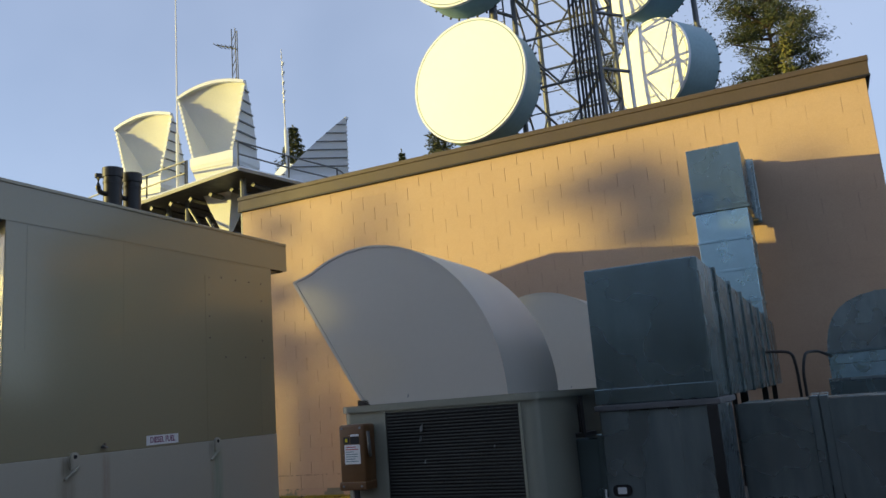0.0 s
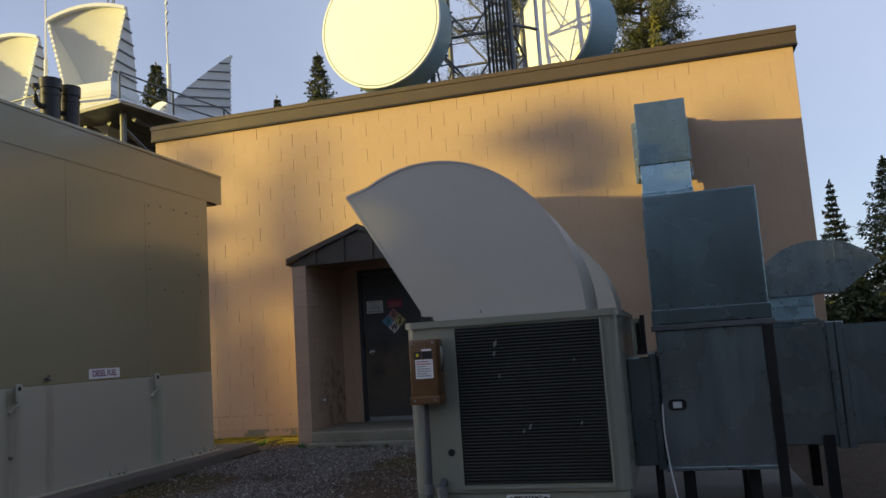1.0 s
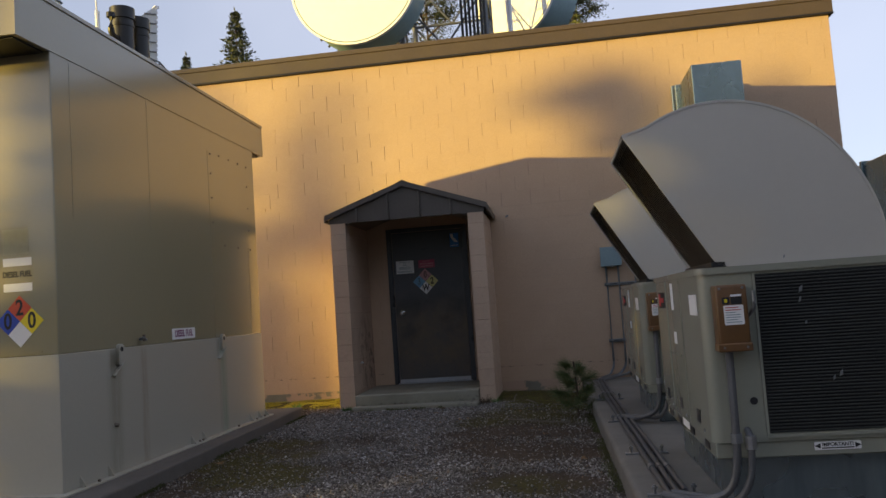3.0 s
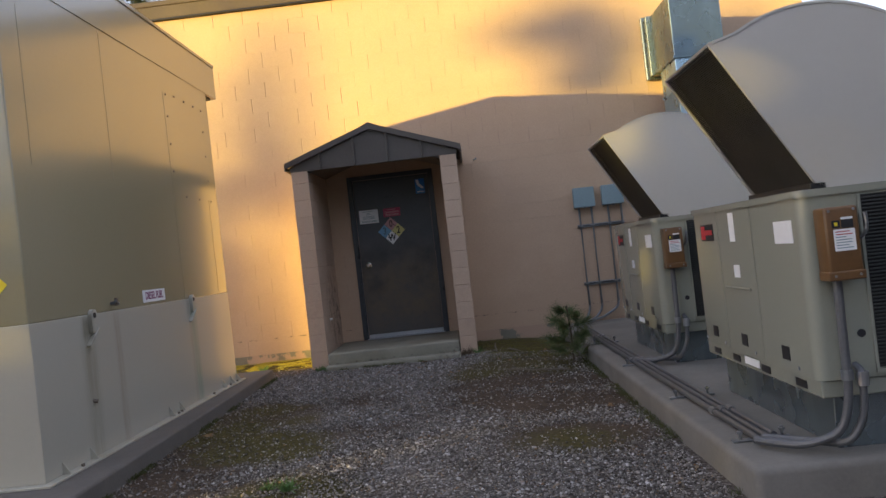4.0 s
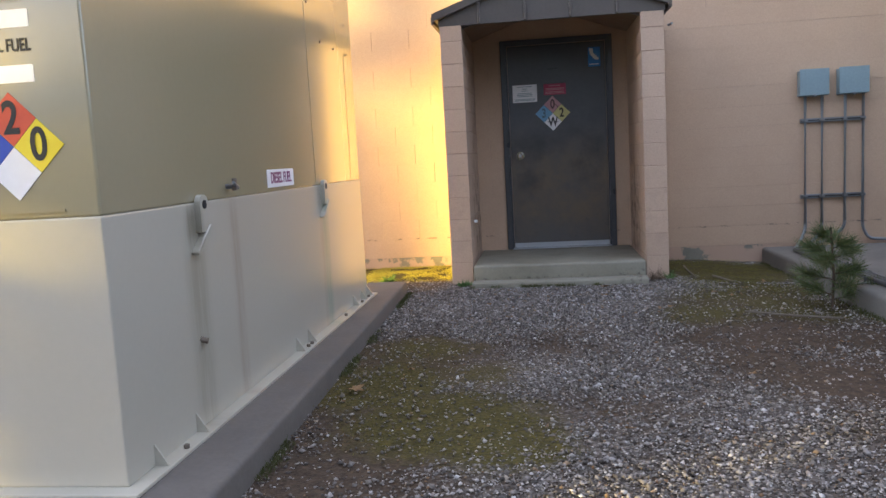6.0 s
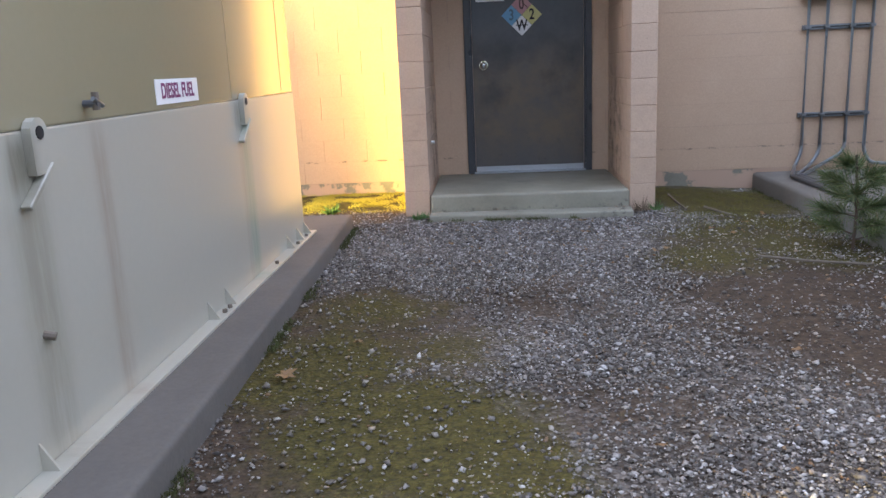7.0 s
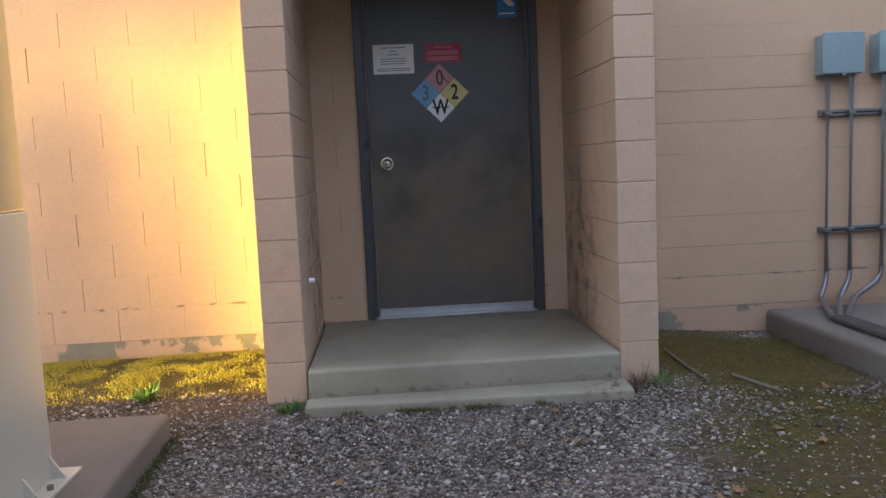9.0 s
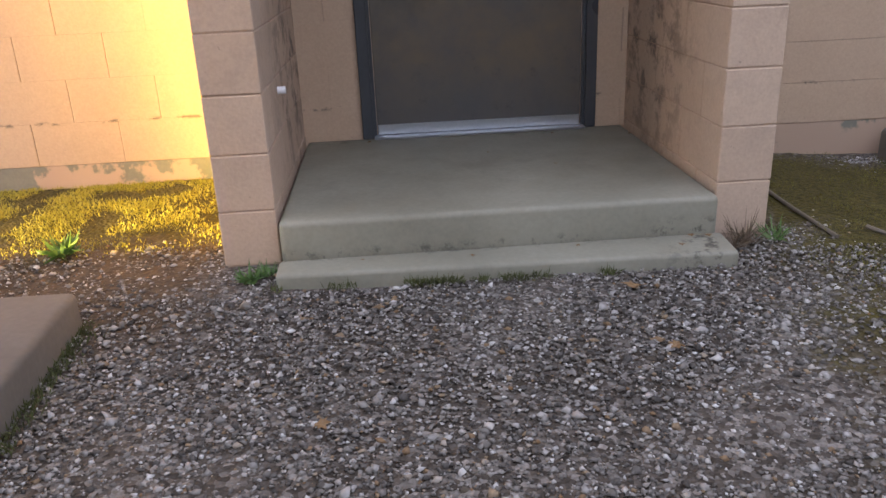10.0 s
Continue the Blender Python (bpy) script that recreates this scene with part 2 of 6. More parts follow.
M["tank_seam"] = surface("tank_seam_shadow", (0.25, 0.22, 0.135), None, 0.5, fine=30, amount=0.2, relief=0)
M["faded"] = surface("faded_label_ground", (0.30, 0.275, 0.165), None, 0.5, fine=30, amount=0.3, relief=0)
M["white"] = surface("white_label", (0.8, 0.8, 0.8), None, 0.65, fine=30, amount=0.15, relief=0)
M["red"] = surface("red_label", (0.45, 0.03, 0.04), None, 0.65, fine=30, amount=0.15, relief=0)
M["maroon"] = surface("faded_red_label", (0.40, 0.06, 0.11), None, 0.65, fine=30, amount=0.15, relief=0)
M["orange"] = surface("orange_red_label", (0.62, 0.08, 0.03), None, 0.65, fine=30, amount=0.15, relief=0)
M["pink"] = surface("faded_pink_label", (0.5, 0.27, 0.28), None, 0.65, fine=30, amount=0.15, relief=0)
M["blue"] = surface("blue_label", (0.02, 0.07, 0.42), None, 0.65, fine=30, amount=0.15, relief=0)
M["pale_blue"] = surface("faded_blue_label", (0.16, 0.36, 0.56), None, 0.65, fine=30, amount=0.15, relief=0)
M["yellow"] = surface("yellow_label", (0.75, 0.6, 0.02), None, 0.65, fine=30, amount=0.15, relief=0)
M["pale_yellow"] = surface("faded_yellow_label", (0.6, 0.56, 0.24), None, 0.65, fine=30, amount=0.15, relief=0)
M["ink"] = surface("ink", (0.012, 0.012, 0.014), None, 0.7, relief=0, amount=0.1)
M["faded_red_ink"] = surface("faded_red_ink", (0.12, 0.07, 0.07), None, 0.7, relief=0, amount=0.4)
M["faded_blue_ink"] = surface("faded_blue_ink", (0.1, 0.17, 0.23), None, 0.7, relief=0, amount=0.4)
M["purple"] = surface("faded_purple_ink", (0.2, 0.03, 0.12), None, 0.5, relief=0, amount=0.3)
M["dish_face"] = surface("white_radome", (0.84, 0.88, 0.95), (0.78, 0.82, 0.89), 0.5, big=0.5, fine=6, amount=0.4, relief=0.03)
M["dish_side"] = surface("dish_shroud", (0.27, 0.41, 0.48), (0.2, 0.32, 0.39), 0.5, big=0.8, fine=10, relief=0.05)
M["tower"] = surface("tower_steel", (0.16, 0.17, 0.18), (0.09, 0.09, 0.1), 0.5, 0.5, big=2, fine=20)
M["horn"] = surface("horn_aluminium", (0.74, 0.77, 0.82), (0.62, 0.65, 0.7), 0.45, 0.1, big=1, fine=12, relief=0.1)
M["bark"] = surface("bark", (0.10, 0.07, 0.05), None, 0.9, big=3, fine=20, relief=0.6, depth=0.02)
# brightened yellow blades: sunlight on the strip put into the colour
M["sunlit_blade"] = surface("sunlit_grass_blade", (0.38, 0.33, 0.04), (0.2, 0.195, 0.03), 0.7, big=3, fine=20, relief=0)
M["dull_blade"] = surface("dull_grass_blade", (0.17, 0.15, 0.03), (0.085, 0.085, 0.02), 0.75, big=3, fine=20, relief=0)
M["edge_moss"] = surface("edge_moss", (0.075, 0.085, 0.02), (0.04, 0.045, 0.014), 0.8, big=6, fine=30, relief=0)
M["weed_leaf"] = surface("weed_leaf", (0.10, 0.19, 0.05), (0.06, 0.12, 0.03), 0.55, big=9, fine=30, relief=0)
M["dry_stalk"] = surface("dry_stalk", (0.16, 0.11, 0.07), (0.1, 0.07, 0.045), 0.8, big=9, fine=30, relief=0)
M["dry_leaf"] = surface("dry_leaf", (0.235, 0.135, 0.06), None, 0.7, big=20, fine=60, relief=0.2)
M["twig"] = surface("grey_twig", (0.17, 0.14, 0.11), None, 0.85, fine=60)


def island_colours(name, stops, rough, spec=0.4, soft=0.0):
    m, t, b = nodes(name)
    geo = t.nodes.new("ShaderNodeNewGeometry")
    co = t.nodes.new("ShaderNodeTexCoord").outputs["Object"]
    c = ramp(t, geo.outputs["Random Per Island"], stops)
    c = mix(t, 0.3, c, ramp(t, noise_tex(t, co, 60, 3), [(0.3, 0.3), (0.7, 0.7)]), "OVERLAY")
    t.links.new(c, b.inputs["Base Color"])
    b.inputs["Roughness"].default_value = rough
    b.inputs["Specular IOR Level"].default_value = spec
    b.inputs["Subsurface Weight"].default_value = soft
    return m


M["pale_gravel"] = island_colours("pale_gravel_stones", [(0.0, (0.14, 0.13, 0.125)), (0.4, (0.26, 0.25, 0.245)), (0.8, (0.4, 0.39, 0.39)), (1.0, (0.55, 0.54, 0.53))], 0.75)
M["gravel"] = island_colours("gravel_stones", [(0.0, (0.055, 0.047, 0.041)), (0.3, (0.125, 0.11, 0.098)), (0.62, (0.222, 0.2, 0.18)), (0.86, (0.36, 0.335, 0.315)), (0.93, (0.55, 0.53, 0.51)), (0.965, (0.25, 0.18, 0.115)), (1.0, (0.19, 0.11, 0.055))], 0.75)
M["pebble"] = island_colours("pale_pebbles", [(0.0, (0.10, 0.085, 0.07)), (0.55, (0.24, 0.21, 0.175)), (0.85, (0.42, 0.38, 0.33)), (1.0, (0.26, 0.17, 0.09))], 0.75)
M["needles"] = island_colours("fir_needles", [(0.0, (0.030, 0.045, 0.020)), (0.6, (0.06, 0.075, 0.03)), (1.0, (0.12, 0.12, 0.035))], 0.6)
# golden copy of the needles, low sunlight put into the colour
M["needles_sunlit"] = island_colours("sunlit_fir_needles", [(0.0, (0.10, 0.12, 0.035)), (0.6, (0.24, 0.25, 0.06)), (1.0, (0.38, 0.34, 0.09))], 0.6)
M["needles_green"] = island_colours("seedling_needles", [(0.0, (0.05, 0.085, 0.03)), (0.8, (0.13, 0.17, 0.06)), (1.0, (0.2, 0.17, 0.07))], 0.6)


def ground_material():
    m, t, b = nodes("gravel_ground")
    co = t.nodes.new("ShaderNodeTexCoord").outputs["Object"]
    v = t.nodes.new("ShaderNodeTexVoronoi")
    v.inputs["Scale"].default_value = 62
    t.links.new(co, v.inputs["Vector"])
    sep = t.nodes.new("ShaderNodeSeparateColor")
    t.links.new(v.outputs["Color"], sep.inputs[0])
    stones = ramp(t, sep.outputs[0], [(0.0, (0.045, 0.035, 0.027)), (0.5, (0.09, 0.073, 0.06)), (0.85, (0.17, 0.148, 0.13)), (1.0, (0.27, 0.24, 0.215))])
    grit = noise_tex(t, co, 130, 3)
    stones = mix(t, 0.4, stones, ramp(t, grit, [(0.3, 0.25), (0.7, 0.75)]), "OVERLAY")
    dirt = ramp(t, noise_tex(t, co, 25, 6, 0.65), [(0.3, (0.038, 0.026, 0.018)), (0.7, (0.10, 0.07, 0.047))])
    moss = ramp(t, noise_tex(t, co, 45, 5, 0.7), [(0.3, (0.032, 0.026, 0.01)), (0.55, (0.078, 0.064, 0.017)), (0.8, (0.15, 0.125, 0.03))])
    for attr, c in (("dirt", dirt), ("moss", moss)):
        a = t.nodes.new("ShaderNodeAttribute")
        a.attribute_name = attr
        add = t.nodes.new("ShaderNodeMath")
        add.operation = "ADD"
        t.links.new(a.outputs["Fac"], add.inputs[0])
        t.links.new(noise_tex(t, co, 7, 6, 0.7), add.inputs[1])
        stones = mix(t, ramp(t, add.outputs[0], [(0.6, 0.0), (1.15, 1.0)]), stones, c)
    t.links.new(stones, b.inputs["Base Color"])
    b.inputs["Roughness"].default_value = 0.9
    b.inputs["Specular IOR Level"].default_value = 0.25
    bump(t, b, v.outputs["Distance"], 0.8, 0.012)
    return m


M["ground"] = ground_material()

# ---------------------------------------------------------------- building helpers


def mesh_of(bm, name, smooth=False):
    me = bpy.data.meshes.new(name)
    bmesh.ops.recalc_face_normals(bm, faces=bm.faces)
    bm.to_mesh(me)
    bm.free()
    if smooth:
        me.polygons.foreach_set("use_smooth", [True] * len(me.polygons))
        me.set_sharp_from_angle(angle=radians(35))
    return me


def thing(name, at=(0, 0, 0), label="", category="", group="", kind=""):
    ob = tagged(new(name), label, category, group, kind)
    ob.location = at
    ob.empty_display_size = 0.1
    return ob


def part(name, bm, material, parent, label="", smooth=False):
    """One mesh under a thing or a part; the bmesh is in the thing's own coordinates."""
    ob = new(name, mesh_of(bm, name, smooth))
    ob.data.materials.append(M[material])
    ob.parent = parent
    if label:
        ob["label"] = label
    return ob


def solo(name, bm, material, label, category, group="", kind="", smooth=False):
    ob = new(name, mesh_of(bm, name, smooth))
    ob.data.materials.append(M[material])
    return tagged(ob, label, category, group, kind)


def box(x0, y0, z0, x1, y1, z1, bevel=0.0, segments=2, bm=None):
    bm = bm or bmesh.new()
    made = bmesh.ops.create_cube(bm, size=1, matrix=Matrix.Translation(((x0 + x1) / 2, (y0 + y1) / 2, (z0 + z1) / 2)) @ Matrix.Diagonal((x1 - x0, y1 - y0, z1 - z0, 1)))
    if bevel:
        es = list({e for v in made["verts"] for e in v.link_edges})
        bmesh.ops.bevel(bm, geom=es, offset=bevel, segments=segments, profile=0.5, affect="EDGES", clamp_overlap=True)
    return bm


def rod(a, b, r, sides=8, r2=None, bm=None):
    bm = bm or bmesh.new()
    a, b = Vector(a), Vector(b)
    d = b - a
    m = Matrix.Translation((a + b) / 2) @ d.to_track_quat("Z", "Y").to_matrix().to_4x4()
    bmesh.ops.create_cone(bm, cap_ends=True, segments=sides, radius1=r, radius2=r if r2 is None else r2, depth=d.length, matrix=m)
    return bm


def tube(points, r, sides=8, bm=None):
    """A bent round bar through the points, with rounded turns."""
    pts = [Vector(p) for p in points]
    path = [pts[0]]
    for a, b, c in zip(pts, pts[1:], pts[2:]):
        cut = min(0.08, (a - b).length * 0.45, (c - b).length * 0.45)
        p, q = b + (a - b).normalized() * cut, b + (c - b).normalized() * cut
        path += [p.lerp(b, s).lerp(b.lerp(q, s), s) for s in (0, 0.25, 0.5, 0.75, 1)]
    path.append(pts[-1])
    bm = bm or bmesh.new()
    rings = []
    for n, p in enumerate(path):
        d = (path[min(n + 1, len(path) - 1)] - path[max(n - 1, 0)]).normalized()
        q = d.to_track_quat("Z", "Y")
        rings.append([bm.verts.new(p + q @ Vector((r * math.cos(k * math.tau / sides), r * math.sin(k * math.tau / sides), 0))) for k in range(sides)])
    for u, v in zip(rings, rings[1:]):
        for k in range(sides):
            bm.faces.new((u[k], u[(k + 1) % sides], v[(k + 1) % sides], v[k]))
    bm.faces.new(rings[0][::-1])
    bm.faces.new(rings[-1])
    return bm


def prism(profile, axis, lo, hi, bm=None):
    """A flat outline pushed along an axis: 'y' takes (x, z) pairs, 'x' takes (y, z), 'z' takes (x, y)."""
    bm = bm or bmesh.new()
    put = {"y": lambda p, s: (p[0], s, p[1]), "x": lambda p, s: (s, p[0], p[1]), "z": lambda p, s: (p[0], p[1], s)}[axis]
    a, b = [bm.verts.new(put(p, lo)) for p in profile], [bm.verts.new(put(p, hi)) for p in profile]
    bm.faces.new(a)
    bm.faces.new(b[::-1])
    for k in range(len(profile)):
        bm.faces.new((a[k], b[k], b[(k + 1) % len(b)], a[(k + 1) % len(a)]))
    return bm


def outline(x0, y0, x1, y1, r, n=5):
    """A rectangle with round corners."""
    out = []
    for cx, cy, a in ((x1 - r, y1 - r, 0), (x0 + r, y1 - r, 90), (x0 + r, y0 + r, 180), (x1 - r, y0 + r, 270)):
        out += [(cx + r * math.cos(radians(a + 90 * k / n)), cy + r * math.sin(radians(a + 90 * k / n))) for k in range(n + 1)]
    return out


def lettering(text, size, at, normal, material, parent, name="lettering", wide=1.0):
    """Flat letters, centred at a place on a face that looks along normal ('-y' or '+x')."""
    cu = bpy.data.curves.new(name, "FONT")
    cu.body, cu.size, cu.align_x, cu.align_y, cu.extrude = text, size, "CENTER", "CENTER", 0.0006
    cu.offset = size * 0.022
    ob = bpy.data.objects.new(name, cu)
    scene.collection.objects.link(ob)
    me = bpy.data.meshes.new_from_object(ob)
    bpy.data.objects.remove(ob)
    turn = pose(0, 0, 0, 90, 0, 0) if normal == "-y" else pose(0, 0, 0, 90, 0, 90)
    me.transform(Matrix.Translation(at) @ turn @ Matrix.Diagonal((wide, 1, 1, 1)))
    out = new(name, me)
    me.materials.append(M[material])
    out.parent = parent
    return out


def plate_y(x0, z0, x1, z1, y, thick=0.002, r=0.004):
    return prism(outline(x0, z0, x1, z1, min(r, (x1 - x0) / 2.1, (z1 - z0) / 2.1), 2), "y", y - thick, y)


def plate_x(y0, z0, y1, z1, x, thick=0.002, r=0.004):
    return prism(outline(y0, z0, y1, z1, min(r, (y1 - y0) / 2.1, (z1 - z0) / 2.1), 2), "x", x, x + thick)


def raw(name, verts, faces, material, smooth=False):
    me = bpy.data.meshes.new(name)
    me.from_pydata(verts, [], faces)
    me.materials.append(M[material])
    return me

# ---------------------------------------------------------------- ground
WALL_Y, COURSE = 10.32, 0.2013
rng = np.random.default_rng(4)


def near(v, lo, hi, soft):
    return np.clip((v - lo) / soft + 0.5, 0, 1) * np.clip((hi - v) / soft + 0.5, 0, 1)


def blob(x, y, cx, cy, r):
    return np.clip(1.25 - np.hypot(x - cx, y - cy) / r, 0, 1)


def moss_at(x, y):
    left = np.maximum.reduce([blob(x, y, -5.55, 5.95, 0.45) * 0.95, blob(x, y, -5.1, 5.35, 0.5) * 0.95, blob(x, y, -4.82, 5.06, 0.32) * 1.0, blob(x, y, -5.4, 6.7, 0.45) * 0.5, blob(x, y, -5.0, 6.1, 0.35) * 0.4])
    strip = near(x, -9, -5.45, 0.2) * near(y, 9.55, 11, 0.5) * 0.8
    right = np.maximum.reduce([blob(x, y, -2.95, 9.6, 0.75) * 0.8, blob(x, y, -3.0, 8.9, 0.6) * 0.75, blob(x, y, -2.6, 8.6, 0.5) * 0.7, blob(x, y, -3.4, 9.9, 0.4) * 0.8])
    tuft = blob(x, y, -4.6, 4.12, 0.4) * 0.9
    lone = np.maximum.reduce([blob(x, y, -2.75, 7.9, 0.6) * 0.7, blob(x, y, -3.5, 7.6, 0.45) * 0.6, blob(x, y, -3.3, 8.3, 0.5) * 0.6, blob(x, y, -3.0, 4.7, 0.4) * 0.5])
    return np.maximum.reduce([left, strip, right, tuft, lone])


def dirt_and_shade_at(x, y):
    right = np.maximum.reduce([blob(x, y, -3.2, 7.0, 0.85) * 1.0, blob(x, y, -2.95, 5.9, 0.75) * 0.95, blob(x, y, -3.2, 8.1, 0.55) * 0.9, blob(x, y, -2.9, 4.9, 0.6) * 0.7, blob(x, y, -2.65, 6.9, 0.6) * 0.9, blob(x, y, -3.5, 6.3, 0.6) * 0.6])
    left = near(x, -6.0, -5.0, 0.7) * near(y, 2.5, 7.1, 1) * 0.72
    mid = np.maximum(blob(x, y, -4.6, 6.9, 0.6) * 0.45, blob(x, y, -4.3, 5.5, 0.5) * 0.4)
    far = np.clip((np.hypot(x + 4, y - 6) - 9) / 6, 0, 0.8)
    # dark earth east of the pad, also standing in for shade under the ducts
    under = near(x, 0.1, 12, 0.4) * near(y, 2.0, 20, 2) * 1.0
    porch = near(x, -8.0, -5.5, 0.3) * near(y, 8.6, 9.7, 0.4) * 0.55
    return np.maximum.reduce([right, left, mid, far, under, porch])


def fall_at(x, y):
    """The yard lies a little lower along the unit pad."""
    q = np.clip((x + 3.4) / 0.9, 0, 1)
    return -0.045 * q * q * (3 - 2 * q)


def make_ground():
    def axis(lo, hi, step):
        out, v, s = [], lo, step
        while v > -420:
            s *= 1.35
            v -= s
            out.insert(0, v)
        out += list(np.arange(lo, hi, step))
        v, s = hi, step
        while v < 420:
            out.append(v)
            s *= 1.35
            v += s
        return np.array(out)

    xs, ys = axis(-6.9, -1.8, 0.06), axis(0.5, 10.6, 0.06)
    gx, gy = np.meshgrid(xs, ys)
    z = np.zeros_like(gx)
    inside = (gx > -7) & (gx < -1.7) & (gy > 0.4) & (gy < 10.7)
    for a, b in zip(*np.nonzero(inside)):
        z[a, b] = 0.012 * noise.noise((gx[a, b] * 1.7, gy[a, b] * 1.7, 0)) + 0.006 * noise.noise((gx[a, b] * 9, gy[a, b] * 9, 3))
    z += np.where(inside, 0, -0.004) + 0.03 * moss_at(gx, gy) * (gy > 9) - 0.012 + fall_at(gx, gy)
    w = len(xs)
    verts = np.stack([gx, gy, z], -1).reshape(-1, 3)
    n = np.arange(len(ys) * w).reshape(len(ys), w)
    faces = np.stack([n[:-1, :-1], n[:-1, 1:], n[1:, 1:], n[1:, :-1]], -1).reshape(-1, 4)
    me = raw("ground", verts.tolist(), faces.tolist(), "ground")
    for key, f in (("moss", moss_at), ("dirt", dirt_and_shade_at)):
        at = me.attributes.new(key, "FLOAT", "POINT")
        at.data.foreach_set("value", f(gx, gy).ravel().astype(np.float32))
    me.polygons.foreach_set("use_smooth", [True] * len(me.polygons))
    tagged(new("ground", me), "grey gravel yard with mossy and bare earth patches", "ground", kind="structure")


make_ground()


def scatter(name, x, y, size, material, label, category, flat=0.6):
    """Loose stones: crushed eight-sided lumps, all turned and sized differently."""
    n = len(x)
    base = np.array([(1, 0, 0), (0, 1, 0), (-1, 0, 0), (0, -1, 0), (0, 0, 1), (0, 0, -1)], float)
    v = np.repeat(base[None], n, 0) * rng.uniform(0.65, 1.25, (n, 6, 1)) + rng.normal(0, 0.16, (n, 6, 3))
    v[:, :, 2] *= flat
    a, b = rng.uniform(0, math.tau, n), rng.normal(0, 0.35, n)
    ca, sa, cb, sb = np.cos(a)[:, None], np.sin(a)[:, None], np.cos(b)[:, None], np.sin(b)[:, None]
    vx, vz = v[:, :, 0] * cb + v[:, :, 2] * sb, -v[:, :, 0] * sb + v[:, :, 2] * cb
    vx, vy = vx * ca - v[:, :, 1] * sa, vx * sa + v[:, :, 1] * ca
    s = size[:, None]
    pts = np.stack([vx * s + x[:, None], vy * s + y[:, None], vz * s + s * 0.2 - 0.008 + fall_at(x, y)[:, None]], -1).reshape(-1, 3)
    f = np.array([(0, 1, 4), (1, 2, 4), (2, 3, 4), (3, 0, 4), (1, 0, 5), (2, 1, 5), (3, 2, 5), (0, 3, 5)])
    tris = (f[None] + 6 * np.arange(n)[:, None, None]).reshape(-1)
    me = bpy.data.meshes.new(name)
    me.vertices.add(len(pts))
    me.vertices.foreach_set("co", pts.ravel())
    me.loops.add(len(tris))
    me.loops.foreach_set("vertex_index", tris)
    me.polygons.add(len(tris) // 3)
    me.polygons.foreach_set("loop_start", np.arange(0, len(tris), 3))
    me.update(calc_edges=True)
    me.materials.append(M[material])
    return tagged(new(name, me), label, category, kind="stuff")


def gravel_field(count):
    x, y = rng.uniform(-6.6, -2.38, count), rng.uniform(1.2, 10.25, count)
    patchy = np.array([noise.noise((a * 1.6, b * 1.6, 11)) + 0.5 * noise.noise((a * 4.5, b * 4.5, 5)) for a, b in zip(x, y)])
    thin = np.clip(1.1 - 1.05 * moss_at(x, y) - 1.25 * dirt_and_shade_at(x, y) + 0.7 * patchy, 0.1, 1)
    keep = (rng.uniform(0, 1, count) < thin) & ~((x > -5.49) & (x < -3.51) & (y > 9.12)) & ~((y > 8.9) & (x > -5.29) & (x < -3.72))
    keep &= ~((x > -2.42) & (y > 3.25)) & ~((x < -5.74 - 0.024 * (y - 3.85)) & (y < 8.78))
    x, y = x[keep], y[keep]
    size = np.clip(rng.lognormal(-5.2, 0.42, len(x)), 0.003, 0.018)
    scatter("gravel", x, y, size, "gravel", "loose grey crushed gravel over the yard", "gravel")


gravel_field(270000)


def gravel_heap(count, cx, cy, rx, ry):
    """A thin spill of clean pale gravel against the pad's corner."""
    a, q = rng.uniform(0, math.tau, count), np.sqrt(rng.uniform(0, 1, count))
    x, y = cx + rx * q * np.cos(a), cy + ry * q * np.sin(a)
    keep = (x < -2.43) & (y < 10.26)
    x, y = x[keep], y[keep]
    scatter("gravel_heap", x, y, np.clip(rng.lognormal(-4.9, 0.3, len(x)), 0.005, 0.016), "pale_gravel", "small spill of pale gravel at the unit pad's corner", "gravel")


gravel_heap(620, -2.6, 9.98, 0.23, 0.2)


def pebbles(count):
    """Larger loose stones lying in the moss, the grass and the bare earth."""
    x, y = rng.uniform(-7.6, -2.5, count), rng.uniform(3.0, 10.25, count)
    keep = rng.uniform(0, 1, count) < np.clip(0.03 + moss_at(x, y) * 0.9 + dirt_and_shade_at(x, y) * 0.35, 0, 1)
    keep &= ~((x > -5.5) & (x < -3.49) & (y > 8.9)) & ~((x < -5.74 - 0.024 * (y - 3.85)) & (y < 8.78)) & ~((x > -2.42) & (y > 3.25))
    x, y = x[keep], y[keep]
    scatter("pebbles", x, y, np.clip(rng.lognormal(-4.75, 0.38, len(x)), 0.005, 0.022), "pebble", "pale loose pebbles in moss and bare earth", "pebbles")


pebbles(6500)

# ---------------------------------------------------------------- main building
BX0, BX1, BY1, WALL_TOP, ROOF_TOP = -8.38, 1.20, 16.6, 4.767, 4.995


